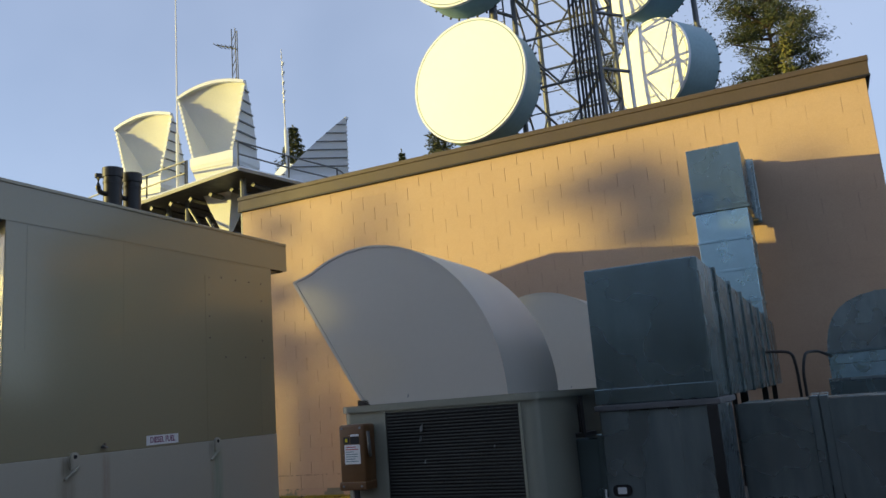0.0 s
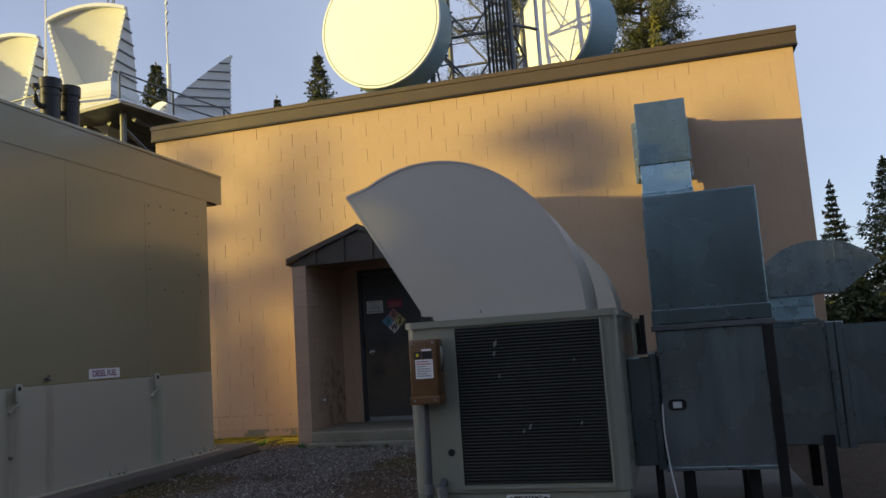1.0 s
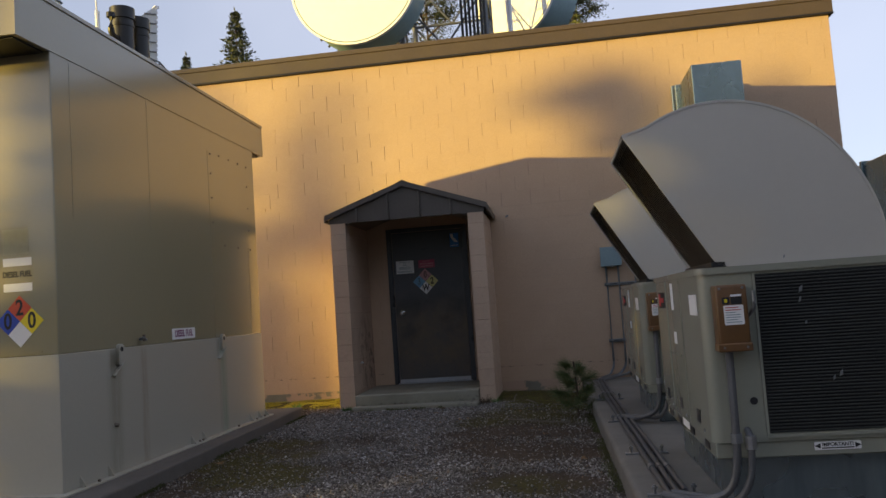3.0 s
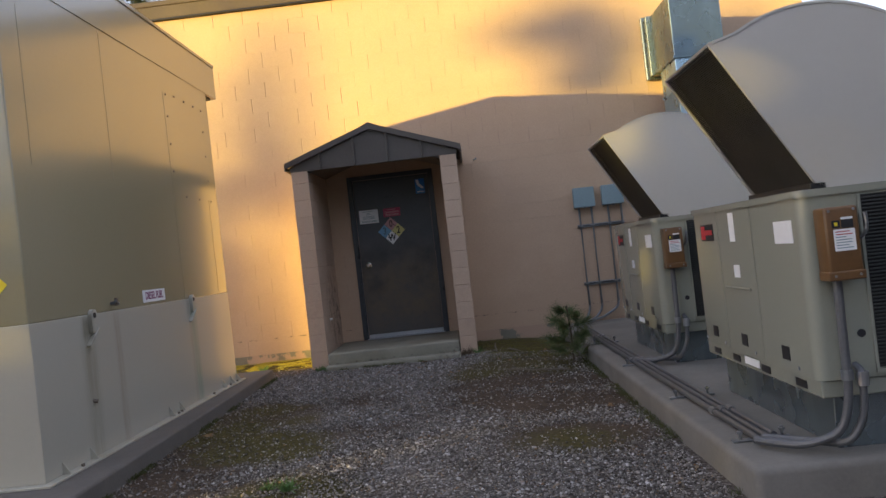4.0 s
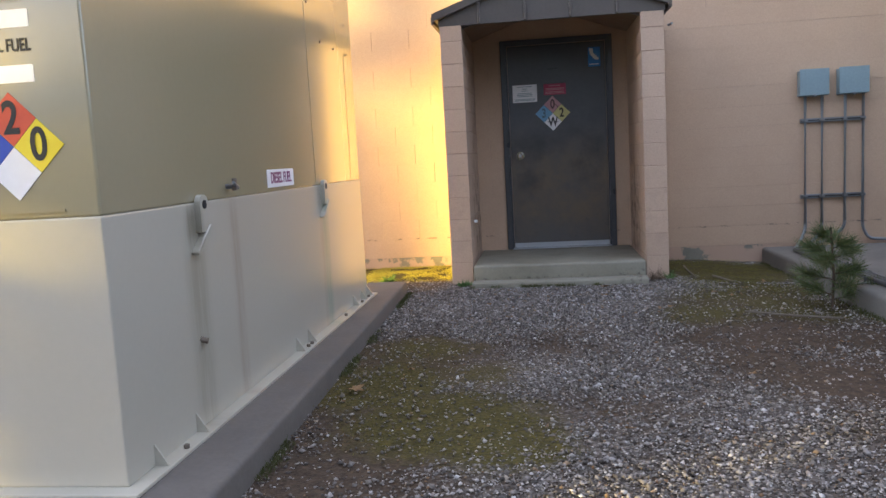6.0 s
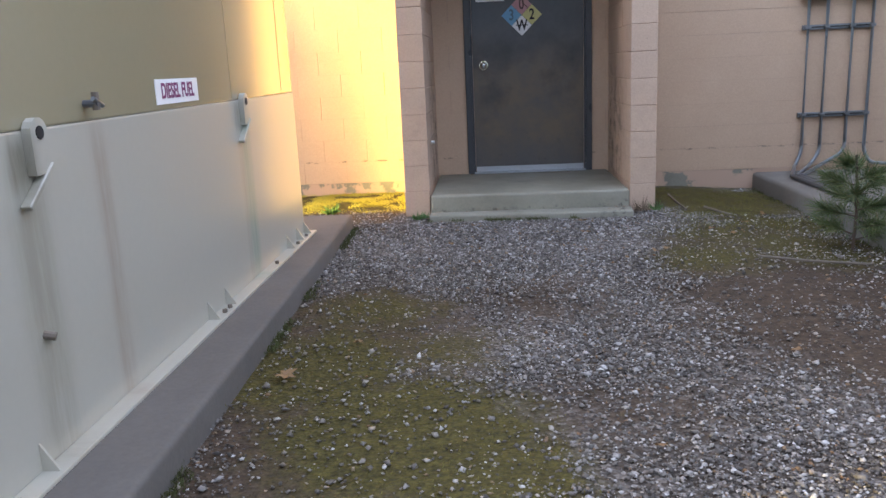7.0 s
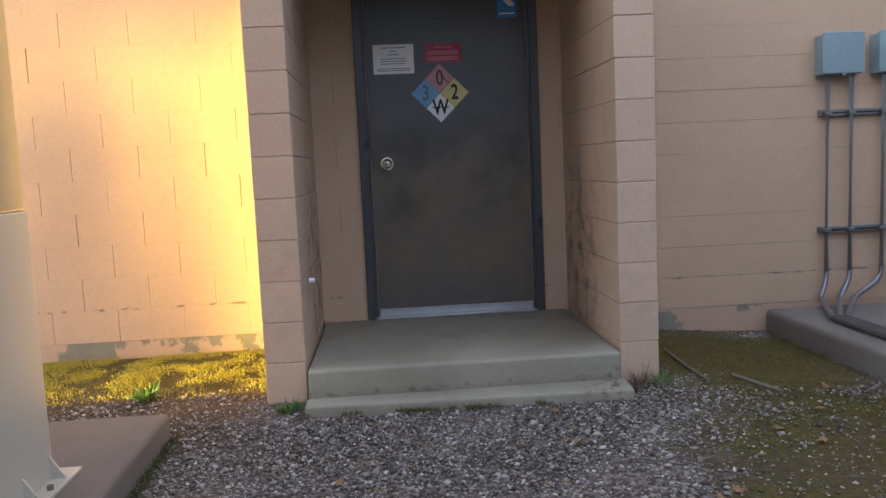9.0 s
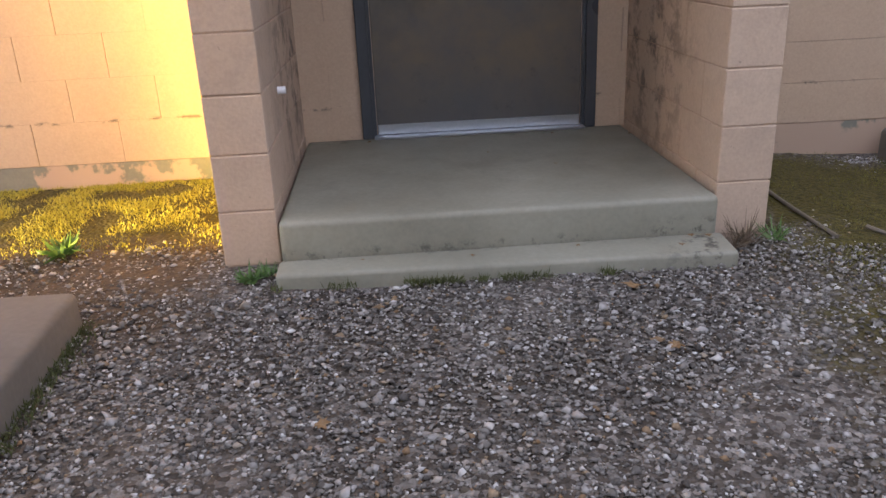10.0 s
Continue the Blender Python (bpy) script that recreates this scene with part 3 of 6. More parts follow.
def building():
    tagged(solo("wall_south", box(BX0, WALL_Y + 0.005, -0.2, BX1, WALL_Y + 0.2, WALL_TOP), "joint", "tan painted concrete block wall with a door porch", "wall", kind="structure"))
    solo("wall_north", box(BX0, BY1 - 0.2, -0.2, BX1, BY1, WALL_TOP), "block", "tan painted concrete block wall", "wall", kind="structure")
    solo("wall_west", box(BX0, WALL_Y + 0.2, -0.2, BX0 + 0.2, BY1 - 0.2, WALL_TOP), "block", "tan painted concrete block wall", "wall", kind="structure")
    solo("wall_east", box(BX1 - 0.2, WALL_Y + 0.2, -0.2, BX1, BY1 - 0.2, WALL_TOP), "block", "tan painted concrete block wall", "wall", kind="structure")
    solo("roof", box(BX0 + 0.02, WALL_Y + 0.02, WALL_TOP, BX1 - 0.02, BY1 - 0.02, ROOF_TOP - 0.03), "roofing", "flat roof behind a brown metal edge", "roof", kind="structure")
    f = thing("fascia", label="brown metal roof edge trim above the block wall", category="trim", kind="structure")
    o = 0.048
    for x0, y0, x1, y1 in ((BX0 - o, WALL_Y - o, BX1 + o, WALL_Y + 0.02), (BX0 - o, BY1 - 0.02, BX1 + o, BY1 + o), (BX0 - o, WALL_Y + 0.02, BX0 + 0.02, BY1 - 0.02), (BX1 - 0.02, WALL_Y + 0.02, BX1 + o, BY1 - 0.02)):
        part("fascia_board", box(x0, y0, WALL_TOP - 0.01, x1, y1, ROOF_TOP - 0.07, 0.004, 1), "fascia", f)
        grow = 0.012
        part("drip_edge", box(x0 - grow, y0 - grow, ROOF_TOP - 0.07, x1 + grow, y1 + grow, ROOF_TOP, 0.006, 1), "fascia", f)
        # black strip paints in the shadow gap beneath the fascia
        part("bottom_hem", box(x0 - 0.006, y0 - 0.006, WALL_TOP - 0.035, x1 + 0.006, y1 + 0.006, WALL_TOP - 0.01, 0.003, 1), "black", f)
    b = thing("foundation", label="weathered grey concrete footing strip under the block wall", category="foundation", kind="structure")
    part("footing", box(BX0, WALL_Y - 0.001, -0.2, BX1, WALL_Y + 0.0022, 0.122), "base_concrete", b)


building()


def block_mesh(name, w, h, material, deep=0.006, edge=0.0026, ends=1.0, beds=0.25):
    """One block's face with eased edges, in front of the joint."""
    bm = bmesh.new()
    vs = [[bm.verts.new((x, y, z)) for x, z in ((i * ends, i * beds), (w - i * ends, i * beds), (w - i * ends, h - i * beds), (i * ends, h - i * beds))] for i, y in ((0, deep), (0, edge * 0.7), (edge, 0))]
    bm.faces.new(vs[2])
    for a, b in ((vs[0], vs[1]), (vs[1], vs[2])):
        for k in range(4):
            bm.faces.new((a[k], a[(k + 1) % 4], b[(k + 1) % 4], b[k]))
    me = mesh_of(bm, name)
    me.materials.append(M[material])
    return me


def porch():
    """The block porch walls, its metal gable roof and the two steps."""
    px0, px1, y0, top = -5.49, -3.52, 9.152, 2.352
    for name, x0 in (("porch_wall_west", px0), ("porch_wall_east", px1 - 0.198)):
        w = thing(name, (x0, y0, 0), "tan painted block side wall of the door porch, stained low down", "wall", kind="structure")
        part("core", box(0.006, 0.006, -0.1, 0.192, WALL_Y - y0, top), "joint", w)
        n = 0
        while n * COURSE < top - 0.01:
            z0, z1 = n * COURSE + 0.002, min((n + 1) * COURSE - 0.002, top)
            cuts = [0, 0.398, 0.796, WALL_Y - y0] if n % 2 else [0, 0.198, 0.596, 0.994, WALL_Y - y0]
            for a, b in zip(cuts, cuts[1:]):
                if b - a > 0.05:
                    j = rng.uniform(-0.0015, 0.0015)
                    part("block", box(j, a + 0.0015, z0, 0.198 + j, b - 0.0015, z1, 0.0035, 1), "porch_block", w)
            n += 1
    r = thing("porch_roof", (0, 0, 0), "brown standing seam metal gable roof over the door porch", "roof", kind="structure")
    ex0, ex1, ez, pk, mx, fy = -5.54, -3.468, 2.448, 2.815, -4.511, 9.142
    part("gable_panel", prism([(ex0 + 0.04, top), (ex1 - 0.04, top), (ex1 - 0.04, ez - 0.04), (mx, pk - 0.045), (ex0 + 0.04, ez - 0.04)], "y", fy + 0.012, fy + 0.05), "roof_metal", r)
    for x in (-5.13, -4.72, -4.32, -3.92):
        zt = ez + (pk - ez) * (1 - abs(x - mx) / (mx - ex0)) - 0.035
        part("seam_rib", box(x - 0.011, fy - 0.026, top + 0.003, x + 0.011, fy + 0.012, zt, 0.004, 1), "roof_metal", r)
    for s, xe in ((-1, ex0), (1, ex1)):
        for n in range(5):
            a, b = fy - 0.02 + n * 0.24, fy - 0.02 + (n + 1) * 0.24 - 0.002
            part("roof_panel", prism([(xe, ez - 0.04), (mx, pk - 0.04), (mx, pk - 0.005), (xe, ez - 0.005)], "y", a, min(b, WALL_Y)), "roof_metal", r)
        part("rake_trim", prism([(xe - s * 0.012 + s * 0.02, ez - 0.055), (mx, pk - 0.055), (mx, pk + 0.012), (xe + s * 0.012, ez + 0.012)], "y", fy - 0.035, fy - 0.022), "roof_metal", r)
        part("eave_trim", box(xe - 0.016 + s * 0.006, fy - 0.015, top + 0.02, xe + 0.012 + s * 0.006, WALL_Y - 0.002, ez - 0.01, 0.004, 1), "roof_metal", r)
    part("ridge_cap", prism([(mx - 0.13, pk - 0.035), (mx, pk + 0.022), (mx + 0.13, pk - 0.035), (mx, pk + 0.008)], "y", fy - 0.035, WALL_Y), "roof_metal", r)
    for s, x0 in ((-1, px0 + 0.198), (1, px1 - 0.198)):
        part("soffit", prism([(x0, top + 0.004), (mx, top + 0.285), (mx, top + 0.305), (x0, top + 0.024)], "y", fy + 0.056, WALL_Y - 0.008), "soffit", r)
        part("soffit_trim", prism([(x0, top - 0.028), (mx, top + 0.253), (mx, top + 0.284), (x0, top + 0.003)], "y", fy + 0.056, fy + 0.085), "roof_metal", r, "dark trim edge")
    st = thing("porch_steps", (0, 0, 0), "two worn concrete steps with greenish grey paint", "steps", kind="structure")
    part("landing", box(px0 + 0.207, 9.095, -0.1, px1 - 0.207, WALL_Y - 0.004, 0.172, 0.022, 4), "step", st, smooth=True)
    low = prism([(-5.288, 8.94), (-3.732, 8.885), (-3.715, 9.084), (-5.29, 9.078)], "z", -0.1, 0.042)
    bmesh.ops.bevel(low, geom=low.edges[:], offset=0.016, segments=3, profile=0.5, affect="EDGES")
    part("lower_step", low, "step", st, smooth=True)


porch()


def diamond(parent, cx, cz, h, y, mats, marks, size, inks=("ink",) * 4, wide=0.8):
    """A four-part hazard diamond on a face looking along -y."""
    q = h / 2
    for n, (dx, dz, m) in enumerate(((0, q, mats[0]), (q, 0, mats[1]), (0, -q, mats[2]), (-q, 0, mats[3]))):
        c = (cx + dx, cz + dz)
        g = q - 0.0015
        part("field", prism([(c[0] - g, c[1]), (c[0], c[1] - g), (c[0] + g, c[1]), (c[0], c[1] + g)], "y", y - 0.0025, y), m, parent)
        if marks[n]:
            lettering(marks[n], size, (c[0], y - 0.0035, c[1]), "-y", inks[n], parent, "numeral", wide)


def text_bars(parent, x0, x1, zs, y, h, material="ink"):
    for z, share in zs:
        part("text_line", box(x0 + (x1 - x0) * (1 - share) / 2, y - 0.001, z - h / 2, x1 - (x1 - x0) * (1 - share) / 2, y, z + h / 2), material, parent)


def door():
    y = WALL_Y
    d = thing("door_1", (0, 0, 0), "closed dark grey-brown steel door in a dark frame", "door", kind="structure")
    fx0, fx1, z0, z1 = -5.01, -3.868, 0.172, 2.345
    for x0, x1 in ((fx0, fx0 + 0.055), (fx1 - 0.055, fx1)):
        part("jamb", box(x0, y - 0.03, z0, x1, y + 0.02, z1, 0.004, 1), "frame", d)
        part("stop", box(x0 + (0.05 if x0 == fx0 else -0.014), y - 0.012, z0, x1 + (0.014 if x0 == fx0 else -0.05), y + 0.02, z1 - 0.05), "frame", d)
    part("head", box(fx0 + 0.055, y - 0.03, z1 - 0.055, fx1 - 0.055, y + 0.02, z1, 0.004, 1), "frame", d)
    leaf = part("leaf", box(fx0 + 0.072, y + 0.001, z0 + 0.012, fx1 - 0.072, y + 0.03, z1 - 0.06, 0.003, 1), "door", d)
    part("kick_strip", box(fx0 + 0.075, y - 0.006, z0 + 0.014, fx1 - 0.075, y + 0.001, z0 + 0.062, 0.002, 1), "steel", d, "scuffed bluish metal sweep strip")
    part("threshold", box(fx0 + 0.055, y - 0.06, z0, fx1 - 0.055, y + 0.01, z0 + 0.012, 0.004, 1), "steel", d)
    k = rod((-4.84, y - 0.012, 1.155), (-4.84, y + 0.001, 1.155), 0.041, 20)
    rod((-4.84, y - 0.05, 1.155), (-4.84, y - 0.012, 1.155), 0.02, 16, 0.014, bm=k)
    bmesh.ops.create_uvsphere(k, u_segments=16, v_segments=8, radius=0.031, matrix=Matrix.Translation((-4.84, y - 0.06, 1.155)))
    knob = part("knob", k, "chrome", d, "polished round knob", True)
    part("lock_core", rod((-4.84, y - 0.0935, 1.155), (-4.84, y - 0.088, 1.155), 0.011, 14), "steel", knob, "round key lock core")
    part("slot_plate", plate_y(-4.53, 2.025, -4.42, 2.045, y + 0.001, 0.003), "frame", d)
    s = thing("notice_sign", (0, 0, 0), "small white printed notice sign on the door", "sign")
    part("plate", plate_y(-4.895, 1.708, -4.642, 1.888, y + 0.001), "white", s)
    text_bars(s, -4.88, -4.66, [(1.868, 0.7), (1.845, 0.2), (1.825, 0.3), (1.8, 0.7), (1.785, 0.75), (1.77, 0.7), (1.74, 0.95), (1.728, 0.95)], y - 0.001, 0.006, "jbox")
    s = thing("warning_sign", (0, 0, 0), "small dark red warning sign on the door", "sign")
    part("plate", plate_y(-4.572, 1.77, -4.345, 1.882, y + 0.001), "maroon", s)
    text_bars(s, -4.56, -4.36, [(1.862, 0.55), (1.835, 0.95), (1.822, 0.95), (1.80, 0.95), (1.787, 0.95)], y - 0.001, 0.007, "pink")
    s = thing("hazard_diamond", (0, 0, 0), "faded hazard diamond with four numbered fields on the door", "sign")
    diamond(s, -4.487, 1.58, 0.182, y + 0.0, ("pink", "pale_yellow", "white", "pale_blue"), ("0", "2", "W", "3"), 0.13, ("faded_red_ink", "ink", "ink", "faded_blue_ink"), 0.72)
    part("strike_bar", box(-4.54, y - 0.0045, 1.489, -4.435, y - 0.0035, 1.496), "ink", s)
    part("strike_bar", prism([(-4.487, 1.69), (-4.482, 1.694), (-4.425, 1.64), (-4.43, 1.636)], "y", y - 0.0045, y - 0.0035), "faded_red_ink", s)
    s = thing("door_sticker", (0, 0, 0), "blue and white sticker in the door's upper corner", "sticker")
    part("sheet", plate_y(-4.108, 2.03, -3.985, 2.225, y + 0.001, 0.001), "sky_blue", s)
    part("white_shape", prism([(-4.10, 2.215), (-4.06, 2.215), (-4.055, 2.17), (-4.0, 2.11), (-4.005, 2.095), (-4.04, 2.10), (-4.085, 2.15)], "y", y - 0.001, y), "white", s)
    part("text_line", box(-4.095, y - 0.001, 2.05, -4.0, y, 2.058), "white", s)


door()


def wall_details():
    y = WALL_Y
    for x0, x1 in ((-2.067, -1.79), (-1.697, -1.418)):
        j = thing("junction_box", (x0, y, 1.592), "blue-grey electrical junction box on the wall", "junction box", "junction boxes on the wall")
        w = x1 - x0
        part("body", box(0.008, -0.105, 0, w - 0.008, 0, 0.25, 0.006), "jbox", j)
        part("cover", box(0, -0.118, 0.004, w, -0.105, 0.262, 0.005), "jbox", j)
        part("hasp", box(w * 0.45, -0.122, -0.012, w * 0.55, -0.1, 0.012, 0.002, 1), "conduit", j)
    for n, (x, xe) in enumerate(((-2.0, -2.06), (-1.84, -1.93), (-1.622, -1.83), (-1.453, -1.40))):
        c = thing("conduit", (0, 0, 0), "bent zinc electrical conduit pipe running down the wall", "conduit", "wall conduits")
        yb = y - 0.055
        end = [(x, yb, 0.26), (xe, yb - 0.03, 0.15), (-2.27 + 0.04 * n, yb - 0.55, 0.135)] if n < 3 else [(x, yb, 0.26), (xe, yb - 0.02, 0.15), (xe + 0.3, yb - 0.1, 0.14)]
        part("pipe", tube([(x, yb, 1.6), *end], 0.0155, 10), "conduit", c, smooth=True)
        for z in (1.353, 0.596):
            part("clamp", box(x - 0.022, yb - 0.02, z - 0.012, x + 0.022, y - 0.03, z + 0.012, 0.004, 1), "conduit", c)
    for z in (1.353, 0.594):
        s = thing("strut_channel", (0, 0, z), "horizontal slotted strut channel carrying conduits", "channel", "strut channels")
        part("rail", box(-2.036, y - 0.04, -0.021, -1.428, y, 0.021, 0.003, 1), "conduit", s)
        part("slot", box(-2.026, y - 0.0415, -0.006, -1.438, y - 0.04, 0.006), "mesh", s)
    g = solo("wall_patch", box(-6.885, y - 0.006, 2.795, -6.69, y, 3.015, 0.003, 1), "block", "small square painted-over plate on the block wall", "plate")
    g = thing("wall_light_stub", (0, 0, 0), "small pipe stub on the block wall beside the porch", "pipe")
    part("stub", rod((-3.3, y, 2.39), (-3.27, y - 0.05, 2.40), 0.012, 8), "conduit", g)
    o = thing("outlet_stub", (0, 0, 0), "small white pipe stub inside the porch wall", "pipe")
    part("cap", rod((-5.295, 9.55, 0.55), (-5.262, 9.55, 0.55), 0.014, 10), "white", o)


wall_details()

# ---------------------------------------------------------------- fuel enclosure
TX, TY0, TY1, TW = -6.058, 4.335, 8.05, 1.42


def tank_pad():
    bm = prism([(-5.735, 3.85), (-5.853, 8.765), (-7.75, 8.765), (-7.75, 3.85)], "z", -0.2, 0.107)
    bmesh.ops.bevel(bm, geom=[e for e in bm.edges if abs(e.verts[0].co.z - e.verts[1].co.z) < 0.01 and e.verts[0].co.z > 0 or abs(e.verts[0].co.z - e.verts[1].co.z) > 0.1], offset=0.02, segments=4, profile=0.5, affect="EDGES")
    solo("tank_pad", bm, "concrete", "raised concrete pad under the fuel enclosure", "concrete pad", kind="structure", smooth=True)


tank_pad()


def fuel_enclosure():
    z0, zp, ze, zt = 0.12, 1.044, 3.143, 3.513
    t = thing("fuel_enclosure", (0, 0, 0), "large olive-cream painted steel diesel fuel enclosure on a concrete pad", "fuel enclosure")
    x0 = TX - TW
    part("lower_shell", box(x0 - 0.004, TY0 - 0.004, z0, TX + 0.004, TY1 + 0.004, zp, 0.006, 2), "cream_low", t, "pale grey-cream lower tank shell")
    part("upper_shell", box(x0, TY0, zp, TX, TY1, ze + 0.02, 0.008, 2), "cream", t, "olive-cream upper enclosure")
    fall = 0.16 * TW
    part("roof_cap", prism([(TX + 0.006, ze), (TX + 0.006, zt), (x0 - 0.006, zt - fall), (x0 - 0.006, ze)], "y", TY0 - 0.36, TY1 + 0.33), "cream", t, "overhanging roof with a deep fascia")
    part("roof_lip", box(TX + 0.006, TY0 - 0.36, zt - 0.03, TX + 0.016, TY1 + 0.33, zt + 0.004, 0.003, 1), "cream", t)
    # black sheets put the overhangs' shade into the colour
    part("underside_shade", box(x0, TY1 + 0.01, ze - 0.012, TX - 0.04, TY1 + 0.29, ze - 0.001), "black", t)
    part("underside_shade", box(x0, TY0 - 0.32, ze - 0.012, TX - 0.04, TY0 - 0.01, ze - 0.001), "black", t)
    for y in (4.55, 5.645):
        part("panel_seam", box(TX - 0.002, y - 0.0014, 2.0, TX + 0.0012, y + 0.0014, ze), "tank_seam", t)
    part("panel_seam", box(TX - 0.002, 7.775, zp + 0.02, TX + 0.0015, 7.781, 2.0), "tank_seam", t)
    part("panel_hem", prism([(6.85, 1.93), (8.03, 2.03), (8.03, 2.036), (6.85, 1.936)], "x", TX, TX + 0.004), "cream", t)
    part("edge_roll", box(TX - 0.004, 6.825, zp + 0.01, TX + 0.0025, 6.865, 2.93, 0.001, 1), "cream", t)
    bolts = [(6.89, z) for z in (2.2, 2.45, 2.7, 2.9)] + [(y, 2.92) for y in (7.1, 7.35, 7.6, 7.83)] + [(7.83, z) for z in (2.2, 2.45, 2.7)] + [(y, 1.985) for y in (7.15, 7.5, 7.85)]
    for y, z in bolts:
        part("bolt", rod((TX, y, z), (TX + 0.008, y, z), 0.009, 6), "twig", t)
    for y in (5.065, 6.955):
        lug = bmesh.new()
        prof = [(y - 0.042, 0.92), (y + 0.042, 0.92), (y + 0.042, 1.035)] + [(y + 0.042 * math.cos(a), 1.035 + 0.042 * math.sin(a)) for a in np.linspace(0.3, 2.8, 6)] + [(y - 0.042, 1.035)]
        prism(prof, "x", TX + 0.004, TX + 0.03, lug)
        l = part("lifting_lug", lug, "cream_low", t)
        part("eye", rod((TX + 0.028, y, 1.035), (TX + 0.033, y, 1.035), 0.019, 10), "ink", l)
        arm = bmesh.new()
        box(TX + 0.004, y - 0.13, 0.906, TX + 0.036, y + 0.05, 0.922, 0.003, 1, bm=arm)
        bmesh.ops.rotate(arm, verts=arm.verts[:], cent=(TX, y, 0.92), matrix=Matrix.Rotation(radians(36), 3, "X"))
        part("bracket_arm", arm, "cream_low", t)
    v = thing("valve", (TX, 5.385, 1.098), "small weathered brass valve on the fuel enclosure", "valve")
    part("stem", rod((0, 0, 0), (0.05, 0, 0), 0.012, 8), "conduit_dark", v)
    part("handle", rod((0.045, -0.026, 0.016), (0.045, 0.03, -0.008), 0.008, 8), "conduit", v)
    part("cap", rod((0.04, 0, -0.02), (0.04, 0, 0.035), 0.012, 8), "twig", v)
    f = part("base_flange", box(x0 - 0.07, TY0 - 0.07, 0.107, TX + 0.068, TY1 + 0.085, 0.121, 0.002, 1), "cream_low", t)
    for y in (4.52, 4.87, 6.2, 6.43, 7.58, 7.83, 8.03):
        part("gusset", prism([(TX, 0.119), (TX + 0.055, 0.119), (TX + 0.05, 0.129), (TX, 0.21)], "y", y - 0.004, y + 0.004), "cream_low", t)
    for y in (4.69, 6.30, 6.37, 7.2, 7.7, 7.93):
        part("anchor_bolt", rod((TX + 0.042, y, 0.119), (TX + 0.042, y, 0.137), 0.011, 6), "twig", t)
    part("pipe_plug", rod((TX, 4.98, 0.48), (TX + 0.03, 4.99, 0.47), 0.013, 8), "twig", t)
    part("front_seam", box(-6.62, TY0 - 0.004, zp + 0.03, -6.612, TY0, ze), "cream", t)
    part("front_seam", box(-6.62, TY0 - 0.005, zp + 0.02, TX - 0.12, TY0, zp + 0.03), "cream", t)
    # signs
    y = TY0
    s = thing("hazard_diamond", (0, 0, 0), "bright hazard diamond with red, yellow, white and blue fields", "sign")
    diamond(s, -6.336, 1.284, 0.178, y, ("orange", "yellow", "white", "blue"), ("2", "0", "", "0"), 0.15)
    for z in (1.692, 1.517):
        s = solo("blank_label", plate_y(-6.452, z - 0.028, -6.238, z + 0.028, y, 0.0015), "white", "blank white strip label on the fuel enclosure", "label", "strip labels")
    s = thing("fuel_lettering", (0, 0, 0), "black stencilled fuel lettering on the enclosure", "lettering")
    lettering("DIESEL FUEL", 0.056, (-6.347, y - 0.002, 1.606), "-y", "ink", s, wide=0.72)
    s = solo("faded_patch", plate_y(-6.452, 1.745, -6.258, 1.92, y, 0.001), "faded", "faded square where a label was removed", "label")
    s = thing("fuel_sign", (TX, 0, 0), "small white sign with purple fuel lettering", "sign")
    part("plate", plate_x(5.935, 1.067, 6.375, 1.163, 0, 0.003), "white", s)
    lettering("DIESEL FUEL", 0.082, (0.004, 6.155, 1.115), "+x", "purple", s, wide=0.78)
    for y2 in (5.69, 5.95):
        r = 0.094
        p = thing("exhaust_stack", (-6.27, y2, 3.45), "short black exhaust stack with a rain cap collar", "exhaust stack", "exhaust stacks")
        part("pipe", rod((0, 0, 0), (0, 0, 0.47), r, 24), "black", p, smooth=True)
        part("collar", rod((0, 0, 0.43), (0, 0, 0.53), r + 0.012, 24), "black", p, smooth=True)
        part("band", rod((0, 0, 0.36), (0, 0, 0.385), r + 0.006, 24), "black", p, smooth=True)
        part("seal", rod((0, 0, -0.02), (0, 0, 0.08), r + 0.03, 24, r + 0.01), "black", p, smooth=True)
        if y2 < 6:
            part("side_vent", tube([(0, -0.05, 0.235), (0, -0.185, 0.235), (0, -0.185, 0.40)], 0.027, 12), "black", p, "thin bent side vent", True)
            part("vent_cap", rod((0, -0.185, 0.39), (0, -0.185, 0.43), 0.036, 12), "black", p, smooth=True)


fuel_enclosure()

# ---------------------------------------------------------------- air handling units


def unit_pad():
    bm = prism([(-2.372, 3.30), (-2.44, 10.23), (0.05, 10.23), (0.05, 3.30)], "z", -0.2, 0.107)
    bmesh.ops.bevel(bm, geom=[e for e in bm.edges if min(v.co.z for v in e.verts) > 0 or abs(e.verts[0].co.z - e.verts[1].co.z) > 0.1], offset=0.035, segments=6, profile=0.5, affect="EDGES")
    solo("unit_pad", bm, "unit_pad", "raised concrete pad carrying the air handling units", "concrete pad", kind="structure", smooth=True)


unit_pad()


